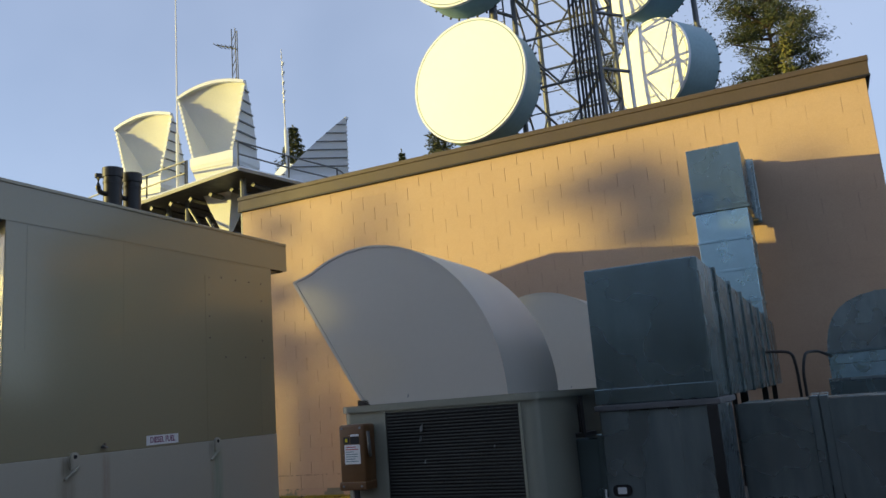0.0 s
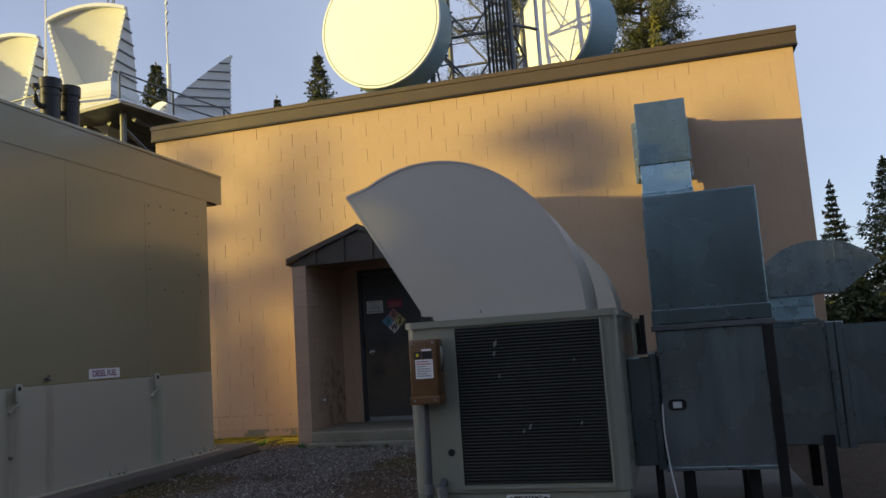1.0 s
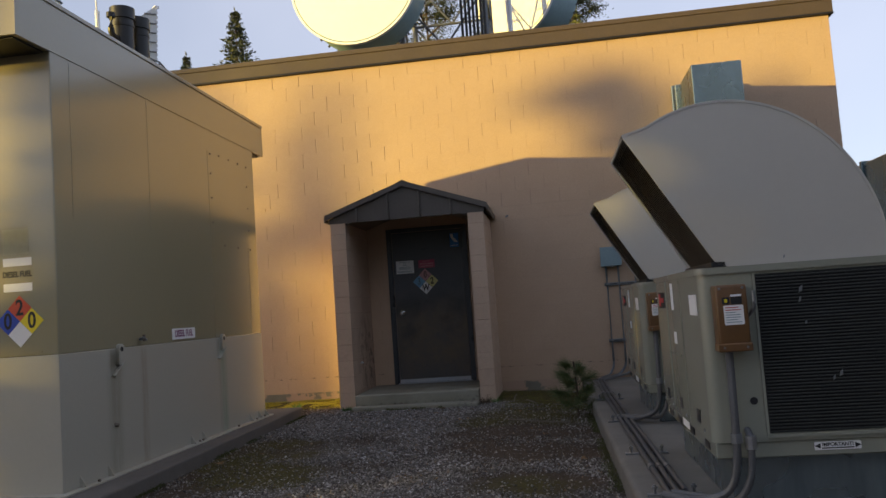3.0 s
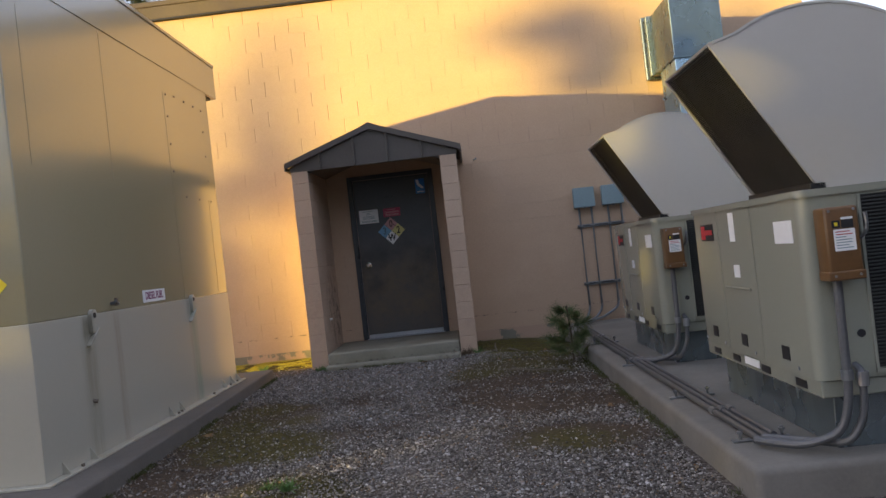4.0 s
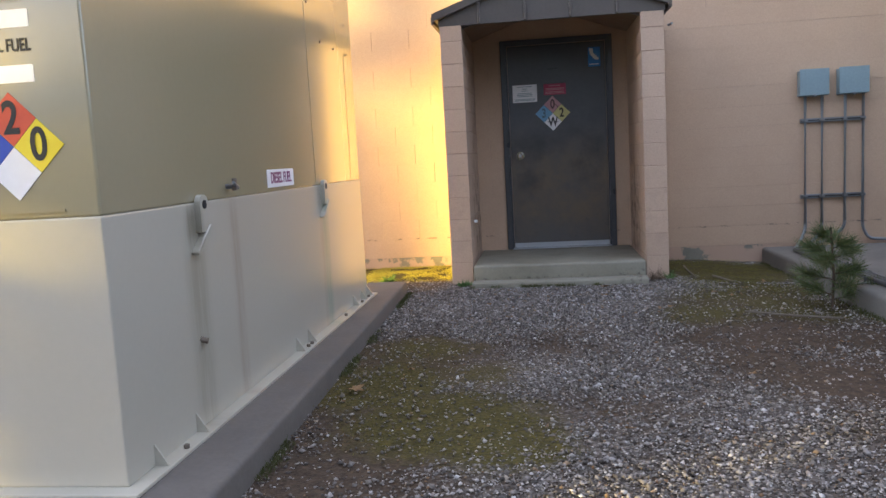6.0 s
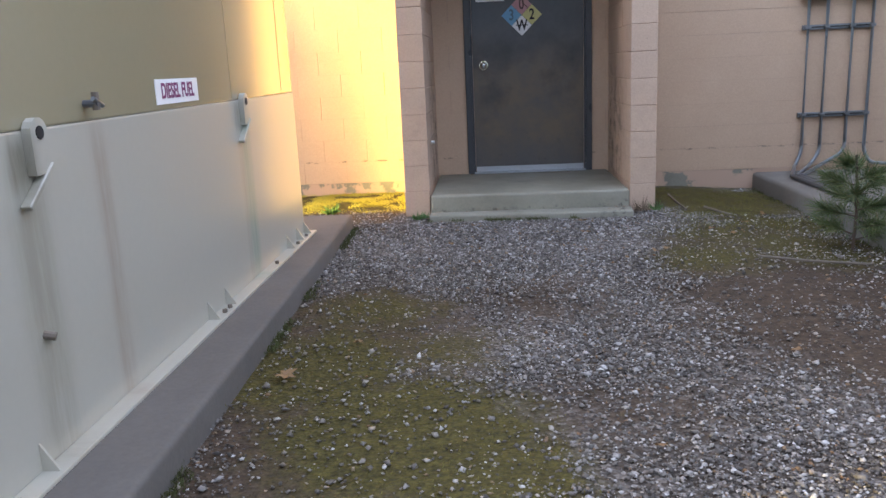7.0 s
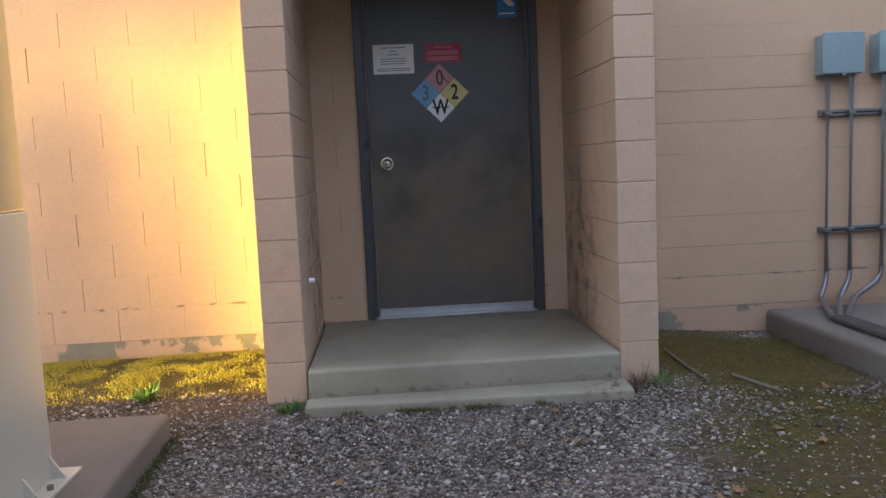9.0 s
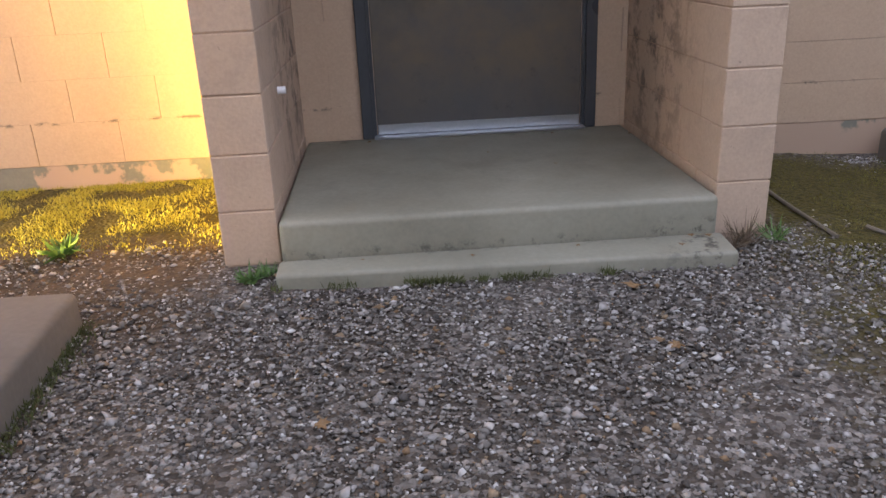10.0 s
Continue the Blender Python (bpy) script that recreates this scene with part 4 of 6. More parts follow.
def louvre_screen(parent, corners, rows, material="mesh"):
    """Thin slats across a quad given by its four corners (a-b the first edge, d-c the last)."""
    a, b, c, d = (Vector(p) for p in corners)
    nrm = (b - a).cross(d - a).normalized() * 0.004
    bm = bmesh.new()
    for k in range(rows):
        s, e = (k + 0.15) / rows, (k + 0.75) / rows
        p = [a.lerp(d, s), b.lerp(c, s), b.lerp(c, e) + nrm * 2, a.lerp(d, e) + nrm * 2]
        lo, hi = [bm.verts.new(v) for v in p], [bm.verts.new(v + nrm) for v in p]
        bm.faces.new(lo)
        bm.faces.new(hi[::-1])
        for q in range(4):
            bm.faces.new((lo[q], hi[q], hi[(q + 1) % 4], lo[(q + 1) % 4]))
    return part("screen_slats", bm, material, parent, "fine dark insect screen")


def air_unit(y0, group, deep):
    """A packaged unit, its front at y0, and the curved intake hood on top of it."""
    W, D, zb, zt = 1.06, 1.67, 0.43, 1.243
    u = thing("air_handling_unit", (-2.025, y0, 0.107), "grey-green packaged air conditioning unit on a steel curb", "air conditioner", group)
    g = -0.107
    part("roof_curb", box(0.09, 0.09, 0.0, W - 0.09, D - 0.09, 0.37 + g, 0.004, 1), "galv", u, "dull sheet metal curb")
    part("base_rail", box(0.012, 0.012, 0.352 + g, W - 0.012, D - 0.012, zb + g, 0.006, 1), "unit", u)
    shell = prism(outline(0, 0, W, D, 0.055, 6), "z", zb + g, zt + g)
    part("body", shell, "unit", u, smooth=True)
    lid = prism(outline(-0.012, -0.012, W + 0.012, D + 0.012, 0.06, 6), "z", zt + g, zt + 0.033 + g)
    part("lid", lid, "unit", u, "overlapping sheet lid", True)
    # front coil behind slats, between two round corner posts
    part("coil", box(0.262, -0.004, 0.47 + g, 0.978, 0.0, 1.23 + g), "coil", u, "dark finned coil face")
    for k in range(48):
        z = 0.474 + g + k * 0.0157
        part("coil_slat", prism([(-0.011, z), (-0.004, z + 0.003), (-0.004, z + 0.006), (-0.009, z + 0.005)], "x", 0.266, 0.974), "fin", u)
    part("coil_frame", box(0.25, -0.012, 0.46 + g, 0.262, 0.0, 1.235 + g), "unit", u)
    part("coil_frame", box(0.976, -0.012, 0.46 + g, 0.988, 0.0, 1.235 + g), "unit", u)
    part("coil_frame", box(0.25, -0.012, 0.448 + g, 0.988, 0.0, 0.464 + g), "unit", u)
    for x, z, s in ((0.40, 1.19, 0.008), (0.455, 1.02, 0.016), (0.45, 0.975, 0.012), (0.60, 0.615, 0.014), (0.47, 0.87, 0.008), (0.85, 0.63, 0.009), (0.57, 0.60, 0.01), (0.84, 0.93, 0.006)):
        part("bent_fin", prism([(x, z), (x + s, z + 0.4 * s), (x + 1.2 * s, z + 2.3 * s), (x + 0.3 * s, z + 1.6 * s)], "y", -0.019, -0.0165), "conduit", u)
    h = part("knockout", rod((0.205, -0.004, 0.625 + g), (0.205, 0.0, 0.625 + g), 0.018, 12), "ink", u)
    # base label
    lab = part("warning_plate", plate_y(0.462, 0.378 + g, 0.672, 0.416 + g, 0.011, 0.002), "white", u, "white warning plate")
    lettering("IMPORTANT!", 0.024, (0.567, 0.0075, 0.402 + g), "-y", "ink", lab)
    part("text_line", box(0.495, 0.0075, 0.384 + g, 0.64, 0.0085, 0.389 + g), "ink", lab)
    for s in (-1, 1):
        cx = 0.567 + s * 0.09
        part("arrow", prism([(cx + s * 0.016, 0.397 + g), (cx - s * 0.012, 0.409 + g), (cx - s * 0.012, 0.385 + g)], "y", 0.0075, 0.0085), "ink", lab)
    # side panels on the west face
    for yy in (0.62, 1.17):
        part("panel_joint", box(-0.003, yy - 0.003, zb + g + 0.01, 0.002, yy + 0.003, zt + g), "unit", u)
    for yy in (0.29, 0.86, 1.37):
        part("drain_hole", box(-0.003, yy, 0.485 + g, 0.001, yy + 0.09, 0.55 + g), "ink", u)
    for yy in (0.16, 0.6, 1.05, 1.4):
        part("fork_slot", box(0.008, yy, 0.372 + g, 0.0125, yy + 0.12, 0.408 + g), "ink", u)
    badge = part("badge", plate_x(1.25, 1.075 + g, 1.49, 1.175 + g, -0.004, 0.004), "ink", u, "black badge with a red mark")
    part("mark", plate_x(1.40, 1.085 + g, 1.475, 1.165 + g, -0.006, 0.002), "red", badge)
    part("mark", plate_x(1.265, 1.11 + g, 1.40, 1.14 + g, -0.006, 0.002), "red", badge)
    part("label", plate_x(0.875, 1.065 + g, 0.955, 1.225 + g, -0.003, 0.003), "white", u)
    part("label", plate_x(0.10, 1.045 + g, 0.31, 1.15 + g, -0.003, 0.003), "white", u)
    part("label", plate_x(0.855, 0.865 + g, 0.945, 0.935 + g, -0.003, 0.003), "white", u)
    part("label", plate_x(0.75, 0.378 + g, 0.97, 0.42 + g, 0.008, 0.003), "white", u)
    part("grip", rod((-0.012, 0.69, 0.808 + g), (-0.012, 1.09, 0.808 + g), 0.006, 6), "unit", u)
    for yy in (0.2, 0.75, 1.25, 1.6):
        part("screw", rod((-0.004, yy, 0.462 + g), (0.001, yy, 0.462 + g), 0.009, 8), "conduit", u)
    # disconnect switch
    s = thing("disconnect_switch", (-1.975, y0 - 0.118, 0.872), "weathered amber disconnect switch box on the unit", "switch box", "disconnect switches")
    part("case", box(0, 0, 0, 0.145, 0.11, 0.315, 0.012, 3), "amber", s, smooth=True)
    part("lower_lip", box(-0.005, -0.006, 0.0, 0.15, 0.1, 0.04, 0.006), "amber", s)
    note = part("label", plate_y(0.032, 0.125, 0.122, 0.218, 0, 0.002), "white", s, "white printed instruction label")
    for k, share in enumerate((0.8, 0.95, 0.6, 0.9, 0.9, 0.7, 0.95)):
        part("text_line", box(0.04, -0.0028, 0.205 - 0.0115 * k, 0.04 + 0.074 * share, -0.002, 0.209 - 0.0115 * k), "red" if k < 2 else "jbox", note)
    part("label", plate_y(0.028, 0.224, 0.062, 0.256, 0, 0.002), "ink", s, "small black square label")
    part("mark", box(0.038, -0.0028, 0.232, 0.052, -0.002, 0.248), "yellow", s, "yellow square mark")
    part("label", plate_y(0.068, 0.222, 0.118, 0.256, 0, 0.002), "ink", s)
    part("label", plate_y(0.068, 0.258, 0.118, 0.268, 0, 0.002), "white", s)
    for x, z in ((0.02, 0.02), (0.125, 0.02), (0.02, 0.298), (0.125, 0.298)):
        part("screw", rod((x, -0.009 if z < 0.1 else -0.003, z), (x, 0.002, z), 0.006, 8), "conduit", s)
    part("switch_handle", tube([(0.148, 0.05, 0.16), (0.175, 0.0, 0.2), (0.172, 0.0, 0.28)], 0.009, 8), "conduit", s, smooth=True)
    c = thing("conduit", (0, 0, 0), "flexible grey conduit dropping from the switch box to the pad", "conduit", "unit conduits")
    y = y0 - 0.06
    part("hose", tube([(-1.925, y, 0.880), (-1.930, y, 0.360), (-1.965, y + 0.02, 0.208), (-2.110, y + 0.1, 0.148), (-2.250, y + 0.3, 0.143)], 0.019, 10), "conduit_dark", c, smooth=True)
    part("coupling", rod((-1.928, y, 0.440), (-1.929, y, 0.485), 0.026, 10), "conduit", c)
    c = thing("conduit", (0, 0, 0), "flexible grey conduit looping from the unit to the pad", "conduit", "unit conduits")
    part("hose", tube([(-1.865, y0 - 0.004, 0.490), (-1.865, y, 0.470), (-1.870, y, 0.288), (-1.935, y + 0.02, 0.158), (-2.200, y + 0.34, 0.143)], 0.017, 10), "conduit_dark", c, smooth=True)
    part("coupling", rod((-1.865, y, 0.410), (-1.865, y, 0.470), 0.025, 10), "steel", c)
    # hood
    hw0, hw1 = y0 + 0.035, y0 + deep
    hd = thing("intake_hood", (0, 0, 0), "curved light grey sheet metal intake hood on the unit", "air hood", "intake hoods")
    cx, cz = -1.855, 1.277
    foot, tip = (-1.925, 1.30), (-2.325, 1.978)
    arc = [(cx + 0.745 * math.cos(radians(a)), cz + 0.832 * math.sin(radians(a))) for a in np.linspace(0, 118, 25)]
    arc.append(tip)
    side = [foot, (-1.87, 1.277)] + arc
    for ya, yb in ((hw0, hw0 + 0.006), (hw1 - 0.006, hw1)):
        part("side_sheet", prism(side, "y", ya, yb), "hood", hd)
    bm = bmesh.new()
    outer = [(p, bm.verts.new((p[0], hw0 - 0.004, p[1])), bm.verts.new((p[0], hw1 + 0.004, p[1]))) for p in arc]
    inner = [(bm.verts.new((cx + (p[0] - cx) * 0.985, hw0 - 0.004, cz + (p[1] - cz) * 0.985)), bm.verts.new((cx + (p[0] - cx) * 0.985, hw1 + 0.004, cz + (p[1] - cz) * 0.985))) for p in arc]
    for k in range(len(arc) - 1):
        (_, a, b), (_, c2, d2) = outer[k], outer[k + 1]
        (ia, ib), (ic, idd) = inner[k], inner[k + 1]
        bm.faces.new((a, b, d2, c2))
        bm.faces.new((ia, ic, idd, ib))
        bm.faces.new((a, c2, ic, ia))
        bm.faces.new((b, ib, idd, d2))
    bm.faces.new((outer[-1][1], outer[-1][2], inner[-1][1], inner[-1][0]))
    part("curved_top", bm, "hood", hd, smooth=True)
    t, f = Vector((tip[0] + 0.02, 0, tip[1] - 0.01)), Vector((foot[0] + 0.02, 0, foot[1]))
    part("screen_backing", prism([(t.x + 0.03, t.z), (t.x + 0.04, t.z + 0.01), (f.x + 0.04, f.z + 0.01), (f.x + 0.03, f.z)], "y", hw0 + 0.01, hw1 - 0.01), "coil", hd)
    louvre_screen(hd, [(t.x, hw0 + 0.008, t.z), (t.x, hw1 - 0.008, t.z), (f.x, hw1 - 0.008, f.z), (f.x, hw0 + 0.008, f.z)], 84)
    for ya in (hw0, hw1 - 0.012):  # folded edges
        part("screen_rim", prism([(tip[0] - 0.003, tip[1] - 0.006), (tip[0] + 0.016, tip[1] - 0.004), (foot[0] + 0.016, foot[1] + 0.004), (foot[0] - 0.003, foot[1] + 0.002)], "y", ya - 0.003, ya + 0.015), "hood", hd)
    part("foot_angle", box(-1.95, hw0, 1.277, -1.88, hw1, 1.305, 0.003, 1), "black", hd)


air_unit(3.388, "air handling units", 0.81)
air_unit(6.158, "air handling units", 0.84)


def duct(name, label, at, pieces, group="", cat="duct"):
    d = thing(name, at, label, cat, group)
    for nm, bm, m in pieces:
        part(nm, bm, m, d)
    return d


def ductwork():
    x0, x1 = -0.80, -0.23
    # lower plenum
    # the flange's dark colour stands in for the shaded gap under the main duct
    p = [("body", box(x0, 3.865, 0.45, x1, 4.5, 1.155, 0.006, 1), "galv"), ("top_flange", box(x0 - 0.02, 3.845, 1.152, x1 + 0.02, 4.52, 1.182, 0.004, 1), "conduit_dark"),
         ("corner_post", box(x1 - 0.045, 3.840, 0.30, x1 + 0.005, 3.865, 1.152, 0.003, 1), "black"),
         ("bottom_flange", box(x0 - 0.01, 3.850, 0.435, x1 + 0.01, 4.5, 0.455, 0.003, 1), "galv")]
    p += [("leg", box(x - 0.03, y, 0.107, x + 0.03, y + 0.05, 0.437, 0.003, 1), "black") for x in (-0.7, -0.38) for y in (3.955, 4.35)]
    p += [("seam", box(x, 3.861, 0.47, x + 0.006, 3.865, 1.15), "galv") for x in (-0.62, -0.42)]
    duct("supply_plenum", "dull galvanised sheet metal duct plenum on black legs", (0, 0, 0), p)
    s = thing("access_latch", (0, 0, 0), "black latch plate with a white label on the duct plenum", "latch")
    part("plate", plate_y(-0.772, 0.741, -0.68, 0.797, 3.862, 0.008, 0.02), "ink", s)
    part("label", plate_y(-0.748, 0.753, -0.704, 0.785, 3.854, 0.002), "white", s)
    c = thing("wire", (0, 0, 0), "thin white wire hanging down the duct plenum", "wire")
    part("cord", tube([(-0.80, 3.825, 0.78), (-0.805, 3.815, 0.62), (-0.79, 3.805, 0.45), (-0.76, 3.785, 0.25), (-0.72, 3.755, 0.11)], 0.0045, 6), "white", c, smooth=True)
    duct("link_duct", "short dark duct joining the unit to the plenum", (0, 0, 0), [("body", box(-0.965, 3.955, 0.45, x0, 4.6, 1.02, 0.006, 1), "galv_dark"), ("flange", box(-0.85, 3.935, 0.43, -0.81, 4.62, 1.04, 0.004, 1), "galv_dark"), ("leg", box(-0.87, 4.005, 0.107, -0.83, 4.055, 0.45), "black")])
    p = [("pipe", tube([(-0.86, 3.755, 1.06), (-0.86, 3.755, 1.24)], 0.012, 8), "black"), ("pipe", tube([(-0.885, 3.805, 1.04), (-0.885, 3.805, 1.2)], 0.012, 8), "black"), ("clip", box(-0.9, 3.745, 1.04, -0.85, 3.965, 1.06), "black")]
    duct("pipe_pair", "two thin black pipes standing beside the duct", (0, 0, 0), p, cat="pipe")
    # upper trunk along y
    p = [("body", box(x0, 3.860, 1.184, x1, 9.7, 1.873, 0.006, 1), "galv_dark")]
    p += [("flange", box(x0 - 0.014, y, 1.178, x1 + 0.014, y + 0.035, 1.887, 0.004, 1), "galv_dark") for y in (4.46, 5.2, 5.95, 6.7, 7.45, 8.2)]
    p += [("cross_seam", box(x0 + 0.003, 3.856, 1.5, x1 - 0.003, 3.861, 1.508), "galv_dark"), ("bottom_hem", box(x0 - 0.012, 3.851, 1.184, x1 + 0.012, 3.873, 1.262, 0.004, 1), "galv_dark"), ("edge_strip", box(x1 - 0.05, 3.854, 1.262, x1 - 0.04, 3.861, 1.868), "galv_dark")]
    p += [("leg", box(x, y, 0.107, x + 0.05, y + 0.05, 1.184), "black") for x in (-0.76, -0.33) for y in (6.0, 8.0, 9.4)]
    duct("main_duct", "long weathered sheet metal main duct with flanged joints", (0, 0, 0), p)
    # riser and elbow box into the wall
    p = [("riser", box(-0.85, 9.16, 1.876, -0.28, 9.84, 3.155, 0.005, 1), "galv_bright")]
    p += [("flange", box(-0.862, 9.148, z, -0.268, 9.852, z + 0.03, 0.004, 1), "galv_bright") for z in (2.1, 2.45, 2.8)]
    duct("duct_riser", "bright galvanised vertical duct riser beside the block wall", (0, 0, 0), p)
    p = [("box", box(-0.855, 9.15, 3.192, -0.268, 10.24, 3.92, 0.006, 1), "galv_dark"), ("flange", box(-0.872, 9.135, 3.155, -0.25, 9.87, 3.192, 0.004, 1), "galv_dark"),
         ("collar", box(-0.93, 10.24, 3.15, -0.195, 10.31, 3.975, 0.01, 1), "galv"), ("collar_flange", box(-0.9, 10.1, 3.175, -0.225, 10.2, 3.945, 0.006, 1), "galv")]
    duct("duct_elbow_box", "square blue-grey duct box entering the block wall", (0, 0, 0), p)
    # low trunk along x
    p = [("body", box(x1, 4.63, 0.44, 4.2, 5.4, 1.12, 0.006, 1), "galv")]
    p += [("flange", box(x, 4.6, 0.42, x + 0.045, 5.43, 1.145, 0.004, 1), "galv") for x in (0.15, 0.2, 1.35, 1.4, 2.6)]
    p += [("leg", box(x - 0.03, y, 0.107, x + 0.03, y + 0.05, 0.5), "black") for x in (0.1, 1.3, 2.5) for y in (4.6, 5.2)]
    p += [("hem", box(x1, 4.624, 1.09, 4.2, 4.63, 1.124), "galv")]
    duct("return_duct", "long galvanised return duct on black legs", (0, 0, 0), p)
    # gooseneck
    gx, gy = 0.28, 8.7
    arc = [(0.0, 1.465), (0.012, 1.56), (0.04, 1.68), (0.09, 1.79), (0.16, 1.88), (0.25, 1.945), (0.36, 1.99), (0.5, 2.018), (0.68, 2.025), (0.8, 2.01), (0.93, 1.965), (1.06, 1.885), (1.21, 1.76), (0.82, 1.455), (0.52, 1.465)]
    d = thing("gooseneck_vent", (gx, gy, 0), "galvanised gooseneck vent with a rounded elbow", "vent")
    part("elbow", prism(arc, "y", 0.0, 0.58), "galv", d)
    for x, z in ((0.5, 2.024), (0.77, 2.02)):
        part("seam_band", box(x, -0.008, 1.47, x + 0.025, 0.588, z, 0.003, 1), "galv", d)
    part("riser", box(0.0, 0.01, 1.2, 0.52, 0.57, 1.44, 0.004, 1), "galv_bright", d)
    part("riser_seam", box(-0.004, 0.005, 1.33, 0.524, 0.575, 1.338), "galv_dark", d)
    part("base_flange", box(-0.03, -0.02, 1.17, 0.55, 0.6, 1.2, 0.004, 1), "galv", d)
    part("lower_duct", box(-0.03, -0.02, 0.107, 0.6, 0.6, 1.17, 0.006, 1), "galv_dark", d)
    part("lip", box(-0.022, -0.012, 1.438, 0.54, 0.592, 1.466, 0.003, 1), "galv_dark", d)
    for n, pts in enumerate(([(-0.255, 7.5, 1.48), (-0.12, 7.5, 1.48), (0.0, 7.5, 1.46), (0.02, 7.5, 1.3), (0.02, 7.5, 0.107)], [(0.065, 7.5, 0.107), (0.065, 7.5, 1.3), (0.1, 7.55, 1.45), (0.2, 7.8, 1.46), (0.31, 8.72, 1.42)])):
        c = thing("bent_pipe", (0, 0, 0), "thin dark bent pipe between the ducts", "pipe", "bent pipes")
        part("pipe", tube(pts, 0.013, 8), "black", c, smooth=True)


ductwork()


def pad_conduits():
    for k, (xa, xb) in enumerate(((-2.20, -2.22), (-2.16, -2.175), (-2.12, -2.13))):
        c = thing("conduit", (0, 0, 0), "long grey conduit pipe lying along the pad's edge", "conduit", "pad conduits")
        part("pipe", tube([(xa - 0.07, 9.72, 0.135), (xa - 0.07, 8.0, 0.135), (xb - 0.03, 6.0, 0.135), (xb, 3.62 + 0.05 * k, 0.135)], 0.0165, 10), "conduit_dark", c, smooth=True)
        for y in (4.3, 6.4, 8.2):
            part("coupling", rod((xb - (y - 3.6) * 0.0125, y, 0.135), (xb - (y - 3.6) * 0.0125, y + 0.07, 0.135), 0.022, 10), "conduit", c)
    for y in (3.75, 4.9, 6.35, 7.9):
        x = -2.18 - (y - 3.6) * 0.0125
        s = thing("strut_support", (x, y, 0.107), "short strut support under conduits on the pad", "support", "strut supports")
        part("rail", box(-0.14, -0.02, 0, 0.14, 0.02, 0.012, 0.002, 1), "conduit", s)
        for dx in (-0.1, 0.1):
            part("stud", rod((dx, 0, 0.01), (dx, 0, 0.06), 0.008, 6), "conduit", s)
            part("nut", rod((dx, 0, 0.04), (dx, 0, 0.052), 0.016, 6), "conduit", s)


pad_conduits()

# ---------------------------------------------------------------- trees


def sprays(centres, ways, length, width, up=0.25):
    """Kite-shaped needle sprays; each is its own island."""
    n = len(centres)
    side = np.cross(ways, rng.normal(0, 1, (n, 3)))
    side /= np.linalg.norm(side, axis=1)[:, None] + 1e-9
    lift = np.zeros((n, 3))
    lift[:, 2] = up
    tip = centres + (ways + lift * rng.uniform(-1, 1, (n, 1))) * length[:, None]
    mid = centres + ways * (length * 0.45)[:, None]
    w = (side * width[:, None])
    pts = np.stack([centres, mid + w, tip, mid - w], 1).reshape(-1, 3)
    faces = [(4 * k, 4 * k + 1, 4 * k + 2, 4 * k + 3) for k in range(n)]
    return pts, faces


def fir_crown(h, r, branches, per, spray, start=0.1, droop=0.25, ragged=0.4, slim=0.2):
    """Whorls of flat, drooping fronds round a pointed leader."""
    c, w, l = [], [], []
    for b in range(branches):
        t = start + (1 - start) * (b // 6 + rng.uniform(0, 0.45)) / (branches / 6)
        t = min(t, 0.985)
        a = b * 2.4 + rng.uniform(-0.5, 0.5)
        reach = r * (1.0 - t) ** 0.92 * rng.uniform(1 - ragged, 1.12) + 0.012 * r
        out, lat = np.array([math.cos(a), math.sin(a), 0]), np.array([-math.sin(a), math.cos(a), 0])
        many = max(5, int(per * (0.25 + reach / r)))
        s = rng.uniform(0.08, 1, many) ** 0.85
        side = rng.uniform(-1, 1, many)
        p = out[None] * (s * reach)[:, None] + lat[None] * (side * 0.3 * reach * (1.05 - s) * (0.3 + s))[:, None]
        p[:, 2] = h * t - droop * reach * s + 0.2 * reach * s**2.5
        p += rng.normal(0, 0.03 * reach + 0.01, (many, 3))
        d = out[None] * 0.7 + lat[None] * (np.sign(side) * 0.6)[:, None] + rng.normal(0, 0.5, (many, 3))
        d[:, 2] -= 0.25
        c.append(p)
        w.append(d / np.linalg.norm(d, axis=1)[:, None])
        l.append(spray * rng.uniform(0.5, 1.25, many) * (0.5 + 0.55 * (1 - t)))
    tip = np.zeros((14, 3))
    tip[:, 2] = h * rng.uniform(0.97, 0.998, 14)
    up = rng.normal(0, 0.35, (14, 3))
    up[:, 2] = 1
    c.append(tip)
    w.append(up / np.linalg.norm(up, axis=1)[:, None])
    l.append(np.full(14, spray * 0.6))
    c, w, l = np.concatenate(c), np.concatenate(w), np.concatenate(l)
    return sprays(c, w, l, l * slim)


